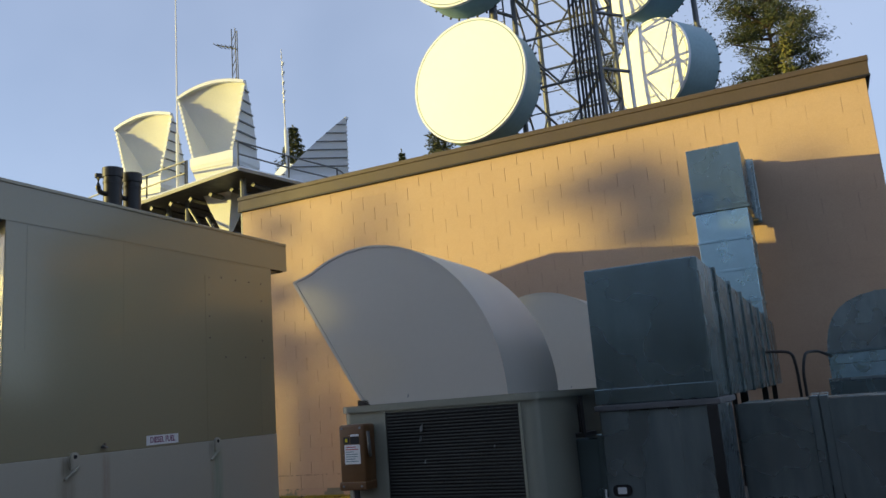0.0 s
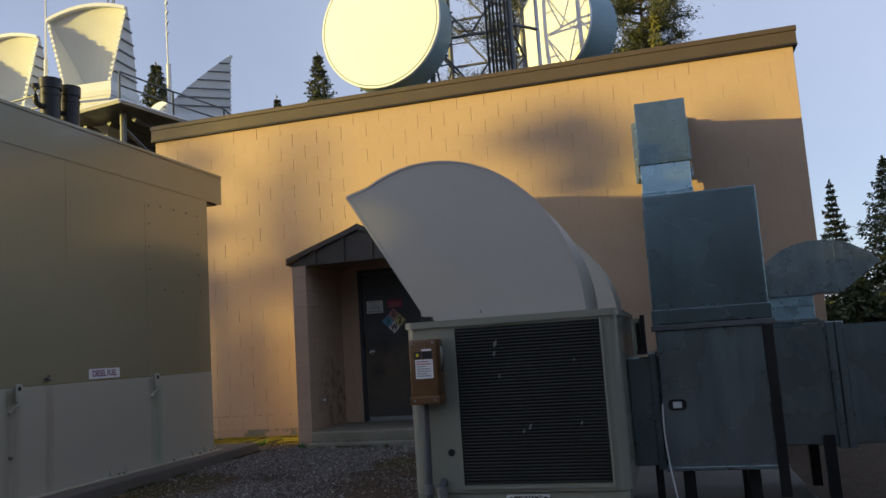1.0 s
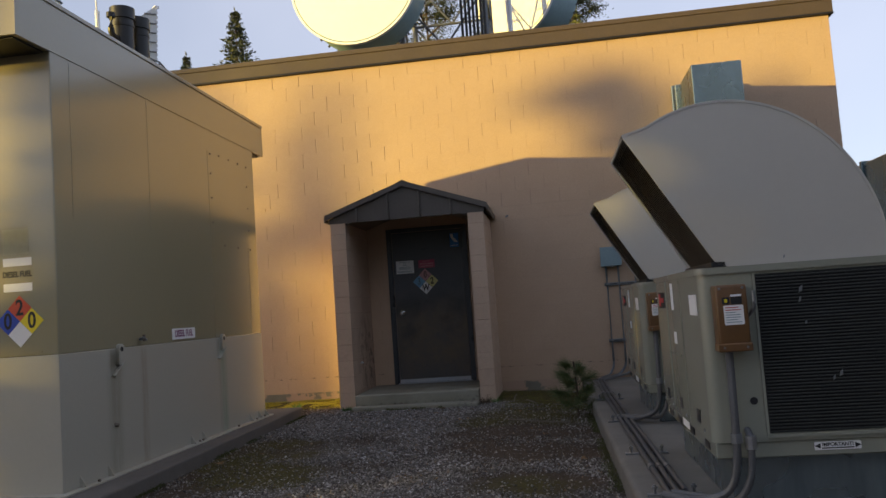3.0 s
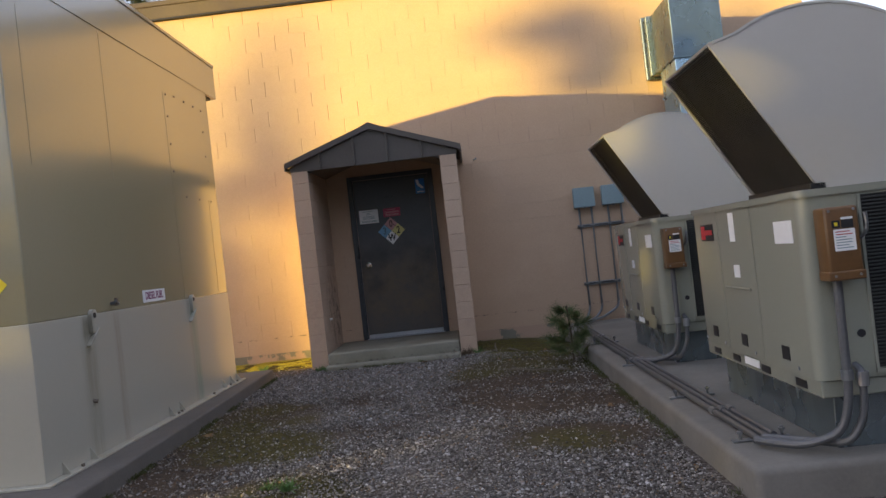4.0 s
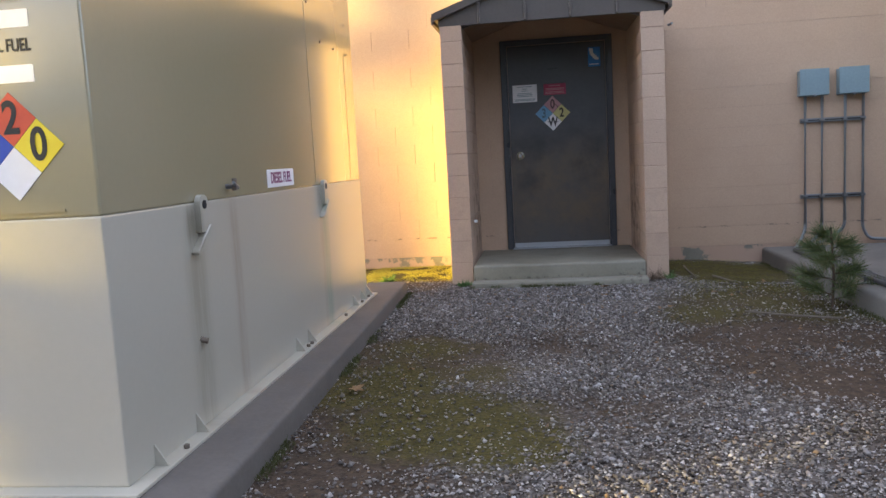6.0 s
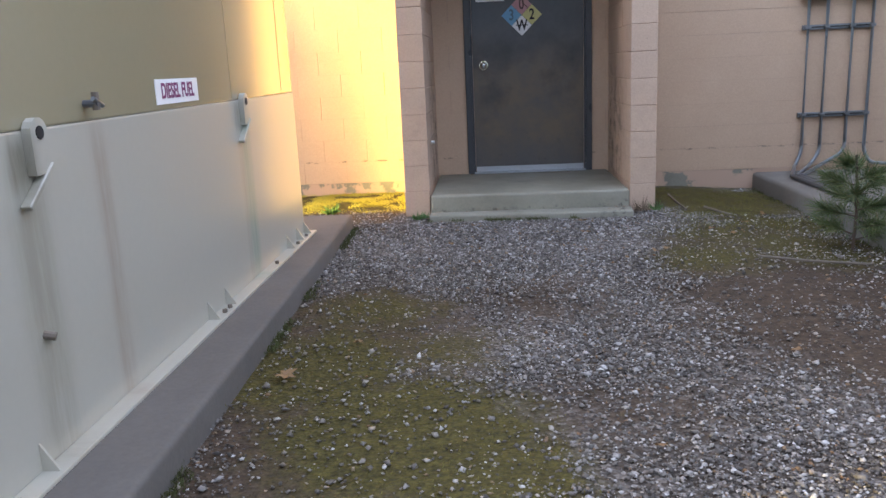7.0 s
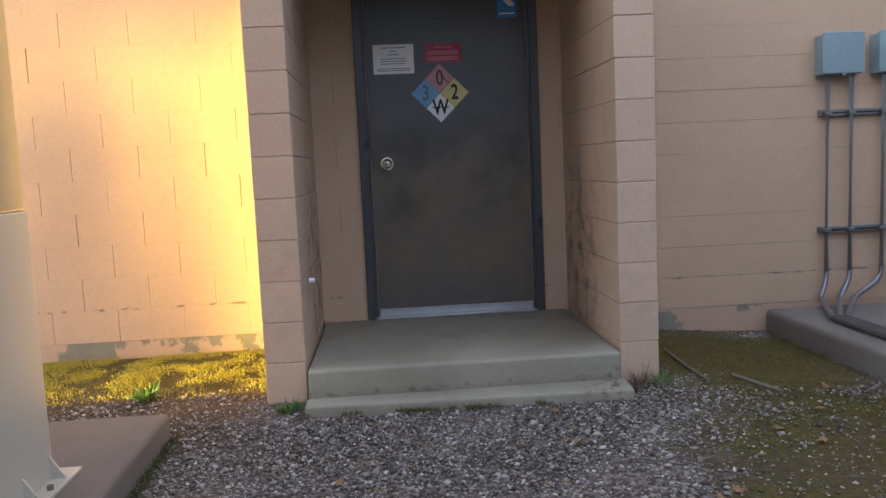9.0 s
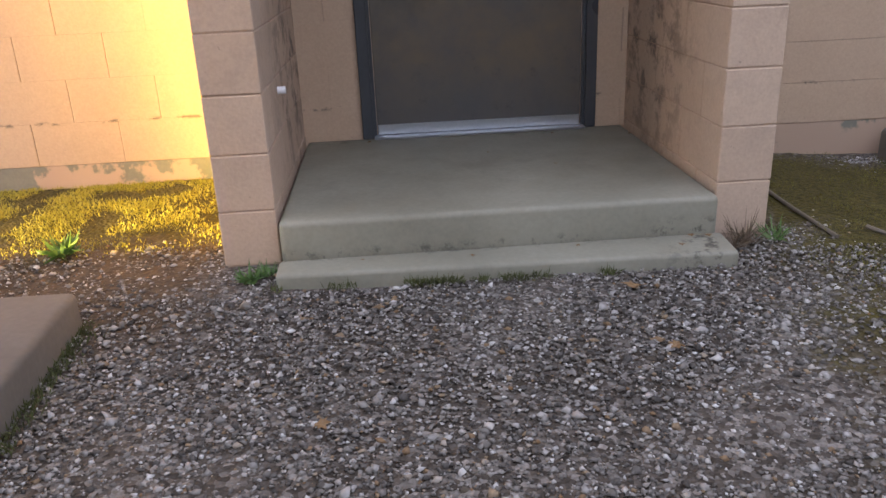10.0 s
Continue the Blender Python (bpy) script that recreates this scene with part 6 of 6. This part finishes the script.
def platform():
    p = settle(thing("antenna_platform", (0, 0, 0), "raised steel platform with railings carrying horn antennas", "platform"))
    zt = 11.75
    rim = [(-31.0, 26.0), (-19.9, 24.1), (-18.9, 30), (-21.5, 40), (-34, 42)]
    part("deck", prism(rim, "z", zt - 0.12, zt), "tower", p)
    for (xa, ya), (xb, yb) in zip(rim, rim[1:] + rim[:1]):
        part("edge_beam", rod((xa, ya, zt - 0.06), (xb, yb, zt - 0.06), 0.1, 4), "horn", p, "pale galvanised edge beam")
    for k in range(9):
        part("joist", rod((-30 + k * 1.2, 25.6, zt - 0.35), (-29 + k * 1.1, 40, zt - 0.35), 0.12, 4), "tower", p)
    for x, y in ((-29.5, 27), (-26.2, 26.5), (-24.9, 26.4), (-20.6, 25.2), (-20, 33), (-24, 33), (-32, 40), (-23, 39)):
        part("post", rod((x, y, -0.4), (x, y, zt - 0.1), 0.13, 8), "tower", p)
    for a, b in (((-29.5, 27, 7), (-26.2, 26.5, 11.4)), ((-24.9, 26.4, 11.4), (-21.6, 25.4, 7.5)), ((-26.2, 26.5, 7), (-29.5, 27, 11)), ((-20.6, 25.2, 11), (-20, 33, 7)), ((-24.9, 26.4, 8), (-23.2, 26.2, 10.2)), ((-20.6, 25.2, 7), (-23.4, 26, 10.5))):
        part("brace", rod(a, b, 0.07, 6), "tower", p)
    edge = [(-31, 26), (-28.6, 25.55), (-26.2, 25.15), (-23.4, 24.7), (-23.3, 24.7), (-19.9, 24.1), (-19.5, 27), (-18.9, 30), (-19.8, 34), (-20.7, 37.5), (-21.5, 40)]
    for n, ((xa, ya), (xb, yb)) in enumerate(zip(edge, edge[1:])):
        if n not in (3, 4):
            for z in (0.55, 1.1):
                part("rail", rod((xa, ya, zt + z), (xb, yb, zt + z), 0.04, 6), "tower", p)
            part("rail_post", rod((xb, yb, zt), (xb, yb, zt + 1.12), 0.04, 6), "tower", p)
        part("rail_post", rod((xa, ya, zt), (xa, ya, zt + 1.12), 0.04, 6), "tower", p)
    c = settle(thing("whip_antenna", (-25.3, 26.2, 11.6), "tall thin white whip antenna", "antenna", "whip antennas"))
    part("whip", rod((0, 0, 0), (0, 0, 14), 0.045, 8, 0.022), "white", c)
    part("base", rod((0, 0, 0), (0, 0, 3.4), 0.08, 8), "horn", c)
    c = settle(thing("whip_antenna", (-21.3, 29.4, 11.6), "tall thin white whip antenna with a collinear stem", "antenna", "whip antennas"))
    part("whip", rod((0, 0, 0), (-0.15, 0, 7.9), 0.05, 8, 0.02), "white", c)
    part("base", rod((0, 0, 0), (-0.04, 0, 3.6), 0.1, 8), "horn", c)
    for k in range(5):
        part("element", rod((-0.12, 0, 5.0 + 0.5 * k), (-0.05, 0, 5.18 + 0.5 * k), 0.07, 6), "horn", c)
    c = settle(thing("mini_mast", (-25.1, 30, 11.7), "thin lattice mast with a small yagi antenna", "mast"))
    for dx, dy in ((0, 0), (0.35, 0), (0.173, 0.3)):
        part("mast_leg", rod((dx, dy, 0), (dx * 0.7, dy, 10.2), 0.03, 6), "tower", c)
    for k in range(12):
        part("lacing", rod((0, 0, 4 + k * 0.5), (0.3, 0, 4.5 + k * 0.5), 0.02, 5), "tower", c)
    part("yagi_boom", rod((-1.0, 0, 9.55), (0.3, 0, 9.0), 0.03, 6), "tower", c)
    for k in range(5):
        part("yagi_element", rod((-0.95 + 0.26 * k, -0.35, 9.5 - 0.1 * k), (-0.95 + 0.26 * k, 0.35, 9.5 - 0.1 * k), 0.018, 5), "tower", c)


platform()

# ---------------------------------------------------------------- small plants and litter


def seedling():
    t = thing("pine_seedling", (-2.57, 7.86, -0.05), "small bushy green pine seedling growing beside the pad", "plant")
    stem = tube([(0, 0, -0.02), (0.01, 0, 0.25), (-0.01, 0.01, 0.58)], 0.009, 6)
    c, w, l = [], [], []
    for k in range(13):
        z, a = 0.05 + 0.038 * k, k * 2.4
        reach = 0.30 * (1 - k / 18) * rng.uniform(0.6, 1.2)
        end = Vector((math.cos(a) * reach, math.sin(a) * reach, z + 0.28 * reach))
        rod((0, 0, z), end, 0.005, 5, 0.002, bm=stem)
        for s in np.linspace(0.2, 1, 26):
            for _ in range(12):
                p = np.array([end.x * s, end.y * s, z + (end.z - z) * s])
                d = np.array([math.cos(a), math.sin(a), 0.45]) * 0.8 + rng.normal(0, 0.5, 3)
                c.append(p)
                w.append(d / np.linalg.norm(d))
                l.append(rng.uniform(0.08, 0.16))
    part("stem", stem, "bark", t)
    pts, faces = sprays(np.array(c), np.array(w), np.array(l), np.full(len(l), 0.0017), 0.1)
    n = new("needles", raw("needles", pts.tolist(), faces, "needles_green"))
    n.parent = t


seedling()


def grass(name, count, x0, x1, y0, y1, hi, label, material="sunlit_blade"):
    x, y = rng.uniform(x0, x1, count), rng.uniform(y0, y1, count)
    keep = rng.uniform(0, 1, count) < np.clip(moss_at(x, y) * 1.3, 0, 1)
    keep &= rng.uniform(0, 1, count) < np.array([0.5 + 1.3 * noise.noise((a * 5, b * 5, 7)) + 0.4 * noise.noise((a * 17, b * 17, 2)) for a, b in zip(x, y)])
    x, y = x[keep], y[keep]
    c = np.stack([x, y, np.full(len(x), 0.002) + 0.016 * moss_at(x, y) * (y > 9) + fall_at(x, y)], -1)
    w = rng.normal(0, 0.55, (len(x), 3))
    w[:, 2] = 1
    w /= np.linalg.norm(w, axis=1)[:, None]
    l = hi * rng.uniform(0.35, 1.2, len(x))
    pts, faces = sprays(c, w, l, np.full(len(x), 0.0017), 0.2)
    me = raw(name, pts.tolist(), faces, material)
    tagged(new(name, me), label, "grass", kind="stuff")


grass("grass", 110000, -8.2, -5.5, 9.1, 10.3, 0.019, "short yellow-green grass strip at the wall's foot")
grass("grass", 16000, -3.5, -2.4, 8.4, 10.3, 0.014, "thin mossy grass beside the porch", "dull_blade")
grass("grass", 9000, -5.85, -4.4, 2.2, 8.0, 0.014, "sparse moss and grass in the gravel", "dull_blade")


def edge_moss(name, count, a, b, spread, hi, label):
    """Short moss and blades in patches along a line from a to b."""
    q = rng.uniform(0, 1, count)
    q = q[np.array([noise.noise((v * 9, a[0], a[1])) + 0.5 * noise.noise((v * 31, a[1], 4)) for v in q]) > -0.05]
    n = len(q)
    x, y = a[0] + (b[0] - a[0]) * q + rng.normal(0, spread, n), a[1] + (b[1] - a[1]) * q + rng.normal(0, spread, n)
    w = rng.normal(0, 0.6, (n, 3))
    w[:, 2] = 1
    w /= np.linalg.norm(w, axis=1)[:, None]
    pts, faces = sprays(np.stack([x, y, fall_at(x, y) - 0.006], -1), w, hi * rng.uniform(0.4, 1.2, n), np.full(n, 0.0022), 0.3)
    tagged(new(name, raw(name, pts.tolist(), faces, "edge_moss")), label, "moss", kind="stuff")


edge_moss("moss", 2600, (-5.3, 8.915), (-3.7, 8.86), 0.014, 0.03, "dark green moss along the foot of the lower step")
edge_moss("moss", 5200, (-5.72, 3.9), (-5.835, 8.75), 0.02, 0.026, "dark green moss along the foot of the tank pad")
edge_moss("moss", 4200, (-2.40, 3.4), (-2.46, 10.1), 0.025, 0.03, "dark green moss along the foot of the unit pad")
edge_moss("moss", 1400, (-3.5, 9.16), (-3.5, 10.25), 0.03, 0.03, "green moss along the porch wall's foot")


def leaf_mesh(seed):
    g = np.random.default_rng(seed)
    bm = bmesh.new()
    n = 14
    edge = []
    for k in range(n):
        a = k * math.tau / n
        rr = 0.035 * (1 if k % 2 else 0.55) * g.uniform(0.8, 1.2)
        edge.append(bm.verts.new((rr * math.cos(a) * 1.25, rr * math.sin(a), 0.012 * g.uniform(0, 1) * math.cos(2 * a) + 0.008)))
    mid = bm.verts.new((0, 0, 0.003))
    for k in range(n):
        bm.faces.new((mid, edge[k], edge[(k + 1) % n]))
    me = mesh_of(bm, "fallen_leaf")
    me.materials.append(M["dry_leaf"])
    return me


leaf_a, leaf_b = leaf_mesh(1), leaf_mesh(2)
for n, (x, y, s) in enumerate(((-4.13, 8.75, 1.25), (-4.14, 8.35, 0.8), (-5.63, 5.83, 1.5), (-4.9, 7.56, 0.9), (-3.8, 7.74, 0.9), (-5.08, 8.1, 0.7), (-3.72, 7.8, 0.8), (-3.3, 8.35, 0.9), (-3.0, 8.6, 1), (-2.75, 8.95, 1.2), (-3.2, 8.2, 0.8), (-5.4, 6.2, 0.8), (-4.0, 7.6, 0.5), (-2.9, 6.7, 1), (-3.6, 6.0, 0.7), (-4.3, 5.2, 0.7), (-3.0, 9.4, 0.9), (-2.6, 5.6, 1.0))):
    lf = tagged(new("fallen_leaf", leaf_a if n % 2 else leaf_b), "dry brown fallen leaf lying on the gravel", "leaf", "fallen leaves")
    lf.matrix_world = pose(x, y, float(fall_at(np.float64(x), y)), rng.uniform(-14, 14), rng.uniform(-14, 14), rng.uniform(0, 360)) @ Matrix.Scale(0.85 * s, 4)

for n, (x, y, z, s) in enumerate(((-4.98, 10.22, 0.173, 0.35), (-4.1, 10.2, 0.173, 0.3), (-3.75, 10.1, 0.173, 0.3), (-4.45, 9.9, 0.173, 0.22), (-4.2, 9.65, 0.173, 0.2), (-4.62, 9.0, 0.043, 0.3), (-4.25, 9.03, 0.043, 0.25), (-3.9, 8.98, 0.043, 0.32), (-5.0, 9.03, 0.043, 0.2), (-3.78, 9.05, 0.043, 0.4), (-3.84, 9.06, 0.043, 0.35))):
    lf = tagged(new("leaf_scrap", leaf_b if n % 2 else leaf_a), "tiny dry leaf scrap lying on the porch steps", "leaf", "leaf scraps")
    lf.matrix_world = pose(x, y, z, 0, 0, rng.uniform(0, 360)) @ Matrix.Scale(s, 4)


def weed(x, y, blades, reach, wide, material, label):
    c = np.repeat(np.array([[x, y, 0.0]]), blades, 0) + rng.normal(0, 0.012, (blades, 3)) * np.array([1, 1, 0])
    w = rng.normal(0, 0.8, (blades, 3))
    w[:, 2] = rng.uniform(0.3, 1.1, blades)
    w /= np.linalg.norm(w, axis=1)[:, None]
    pts, faces = sprays(c, w, reach * rng.uniform(0.5, 1.1, blades), np.full(blades, wide), 0.3)
    tagged(new("weed", raw("weed", pts.tolist(), faces, material)), label, "plant", "weeds")


weed(-6.14, 9.38, 60, 0.10, 0.009, "weed_leaf", "small broad-leaved green weed in the sunlit grass")
weed(-5.38, 9.0, 50, 0.07, 0.006, "weed_leaf", "small green weed at the porch wall's foot")
weed(-5.33, 9.05, 30, 0.06, 0.005, "weed_leaf", "small green weed beside the step")
weed(-3.64, 9.06, 70, 0.13, 0.0022, "dry_stalk", "dry brown weed stalks beside the step")
weed(-3.69, 9.02, 50, 0.10, 0.002, "dry_stalk", "dry brown weed stalks beside the step")
weed(-3.52, 9.08, 40, 0.09, 0.003, "weed_leaf", "small green weed at the porch wall's corner")
weed(-4.6, 4.1, 90, 0.09, 0.003, "weed_leaf", "green grass tuft growing in the gravel")
weed(-4.72, 4.16, 60, 0.07, 0.003, "weed_leaf", "green grass tuft growing in the gravel")

for a, b, c in (((-3.30, 9.7), (-3.31, 9.4), (-3.3, 9.05)), ((-3.27, 7.48), (-2.98, 7.4), (-2.66, 7.41)), ((-3.15, 9.12), (-3.1, 9.0), (-3.02, 8.86))):
    solo("twig", tube([(*p, 0.006 + float(fall_at(np.float64(p[0]), p[1])) + lift) for p, lift in ((a, 0.012), (b, 0.008), (c, 0.0))], 0.008, 6), "twig", "fallen grey twig lying on the ground", "twig", "fallen twigs", smooth=True)

# ---------------------------------------------------------------- blocks of the main wall, piece by piece


def wall_blocks():
    wall = bpy.data.objects["wall_south"]
    w = 0.4035
    meshes, far, count = {}, [], 0
    n = 0
    z = 0.125
    while z < WALL_TOP - 0.05:
        h = min(COURSE, WALL_TOP - z)
        x = BX0 - (0 if n % 2 else w / 2)
        course_y, gap_v = float(rng.uniform(-0.0011, 0.0008)), float(rng.choice((0.0004, 0.0016, 0.003)))
        while x < BX1 - 0.01:
            a, b = max(x, BX0), min(x + w, BX1)
            x += w
            if b - a < 0.05:
                continue
            cuts = [(a, b)]
            if z < 2.36 and z + h > 0.1 and a < -3.51 and b > -5.50:
                if a < -5.0 and b > -5.49 or a < -3.49 and b > -3.87 or z + h > 2.345 or b < -5.0:
                    cuts = [(a, min(b, -5.005)), (max(a, -3.868), b)] if z + h < 2.36 else [(a, b)]
                else:
                    cuts = []
            for a, b in cuts:
                if b - a < 0.03:
                    continue
                plain = a > -3.6 and z < 2.5
                gap_h = 0.0 if plain or rng.uniform() < 0.42 else float(rng.choice((0.003, 0.005, 0.007)))
                gv = gap_v * 0.7 if plain else 0.0
                key = (round(b - a - gap_h, 3), round(h - gv, 4), plain)
                if key not in meshes:
                    meshes[key] = block_mesh("block", key[0], key[1], "block", 0.0085, 0.0012 if plain else 0.0022, 0.0 if plain else 1.0, 0.8 if plain else 0.12)
                y = WALL_Y - 0.002 + (course_y if plain else 0.2 * course_y) + float(rng.uniform(-0.0003, 0.0003))
                if count < 300 and -7.5 < a < 0.2 and z < 3.6:
                    ob = new("block", meshes[key])
                    ob.location = (a + gap_h / 2, y, z + gv / 2)
                    ob.parent = wall
                    count += 1
                else:
                    far.append((meshes[key], a + gap_h / 2, y, z + gv / 2))
        z += COURSE
        n += 1
    verts, faces = [], []
    for me, x, y, zz in far:
        o = len(verts)
        verts += [(v.co.x + x, v.co.y + y, v.co.z + zz) for v in me.vertices]
        faces += [[o + i for i in p.vertices] for p in me.polygons]
    ob = new("upper_blocks", raw("upper_blocks", verts, faces, "block"))
    ob.parent = wall
    tagged(ob, kind="stuff")


wall_blocks()
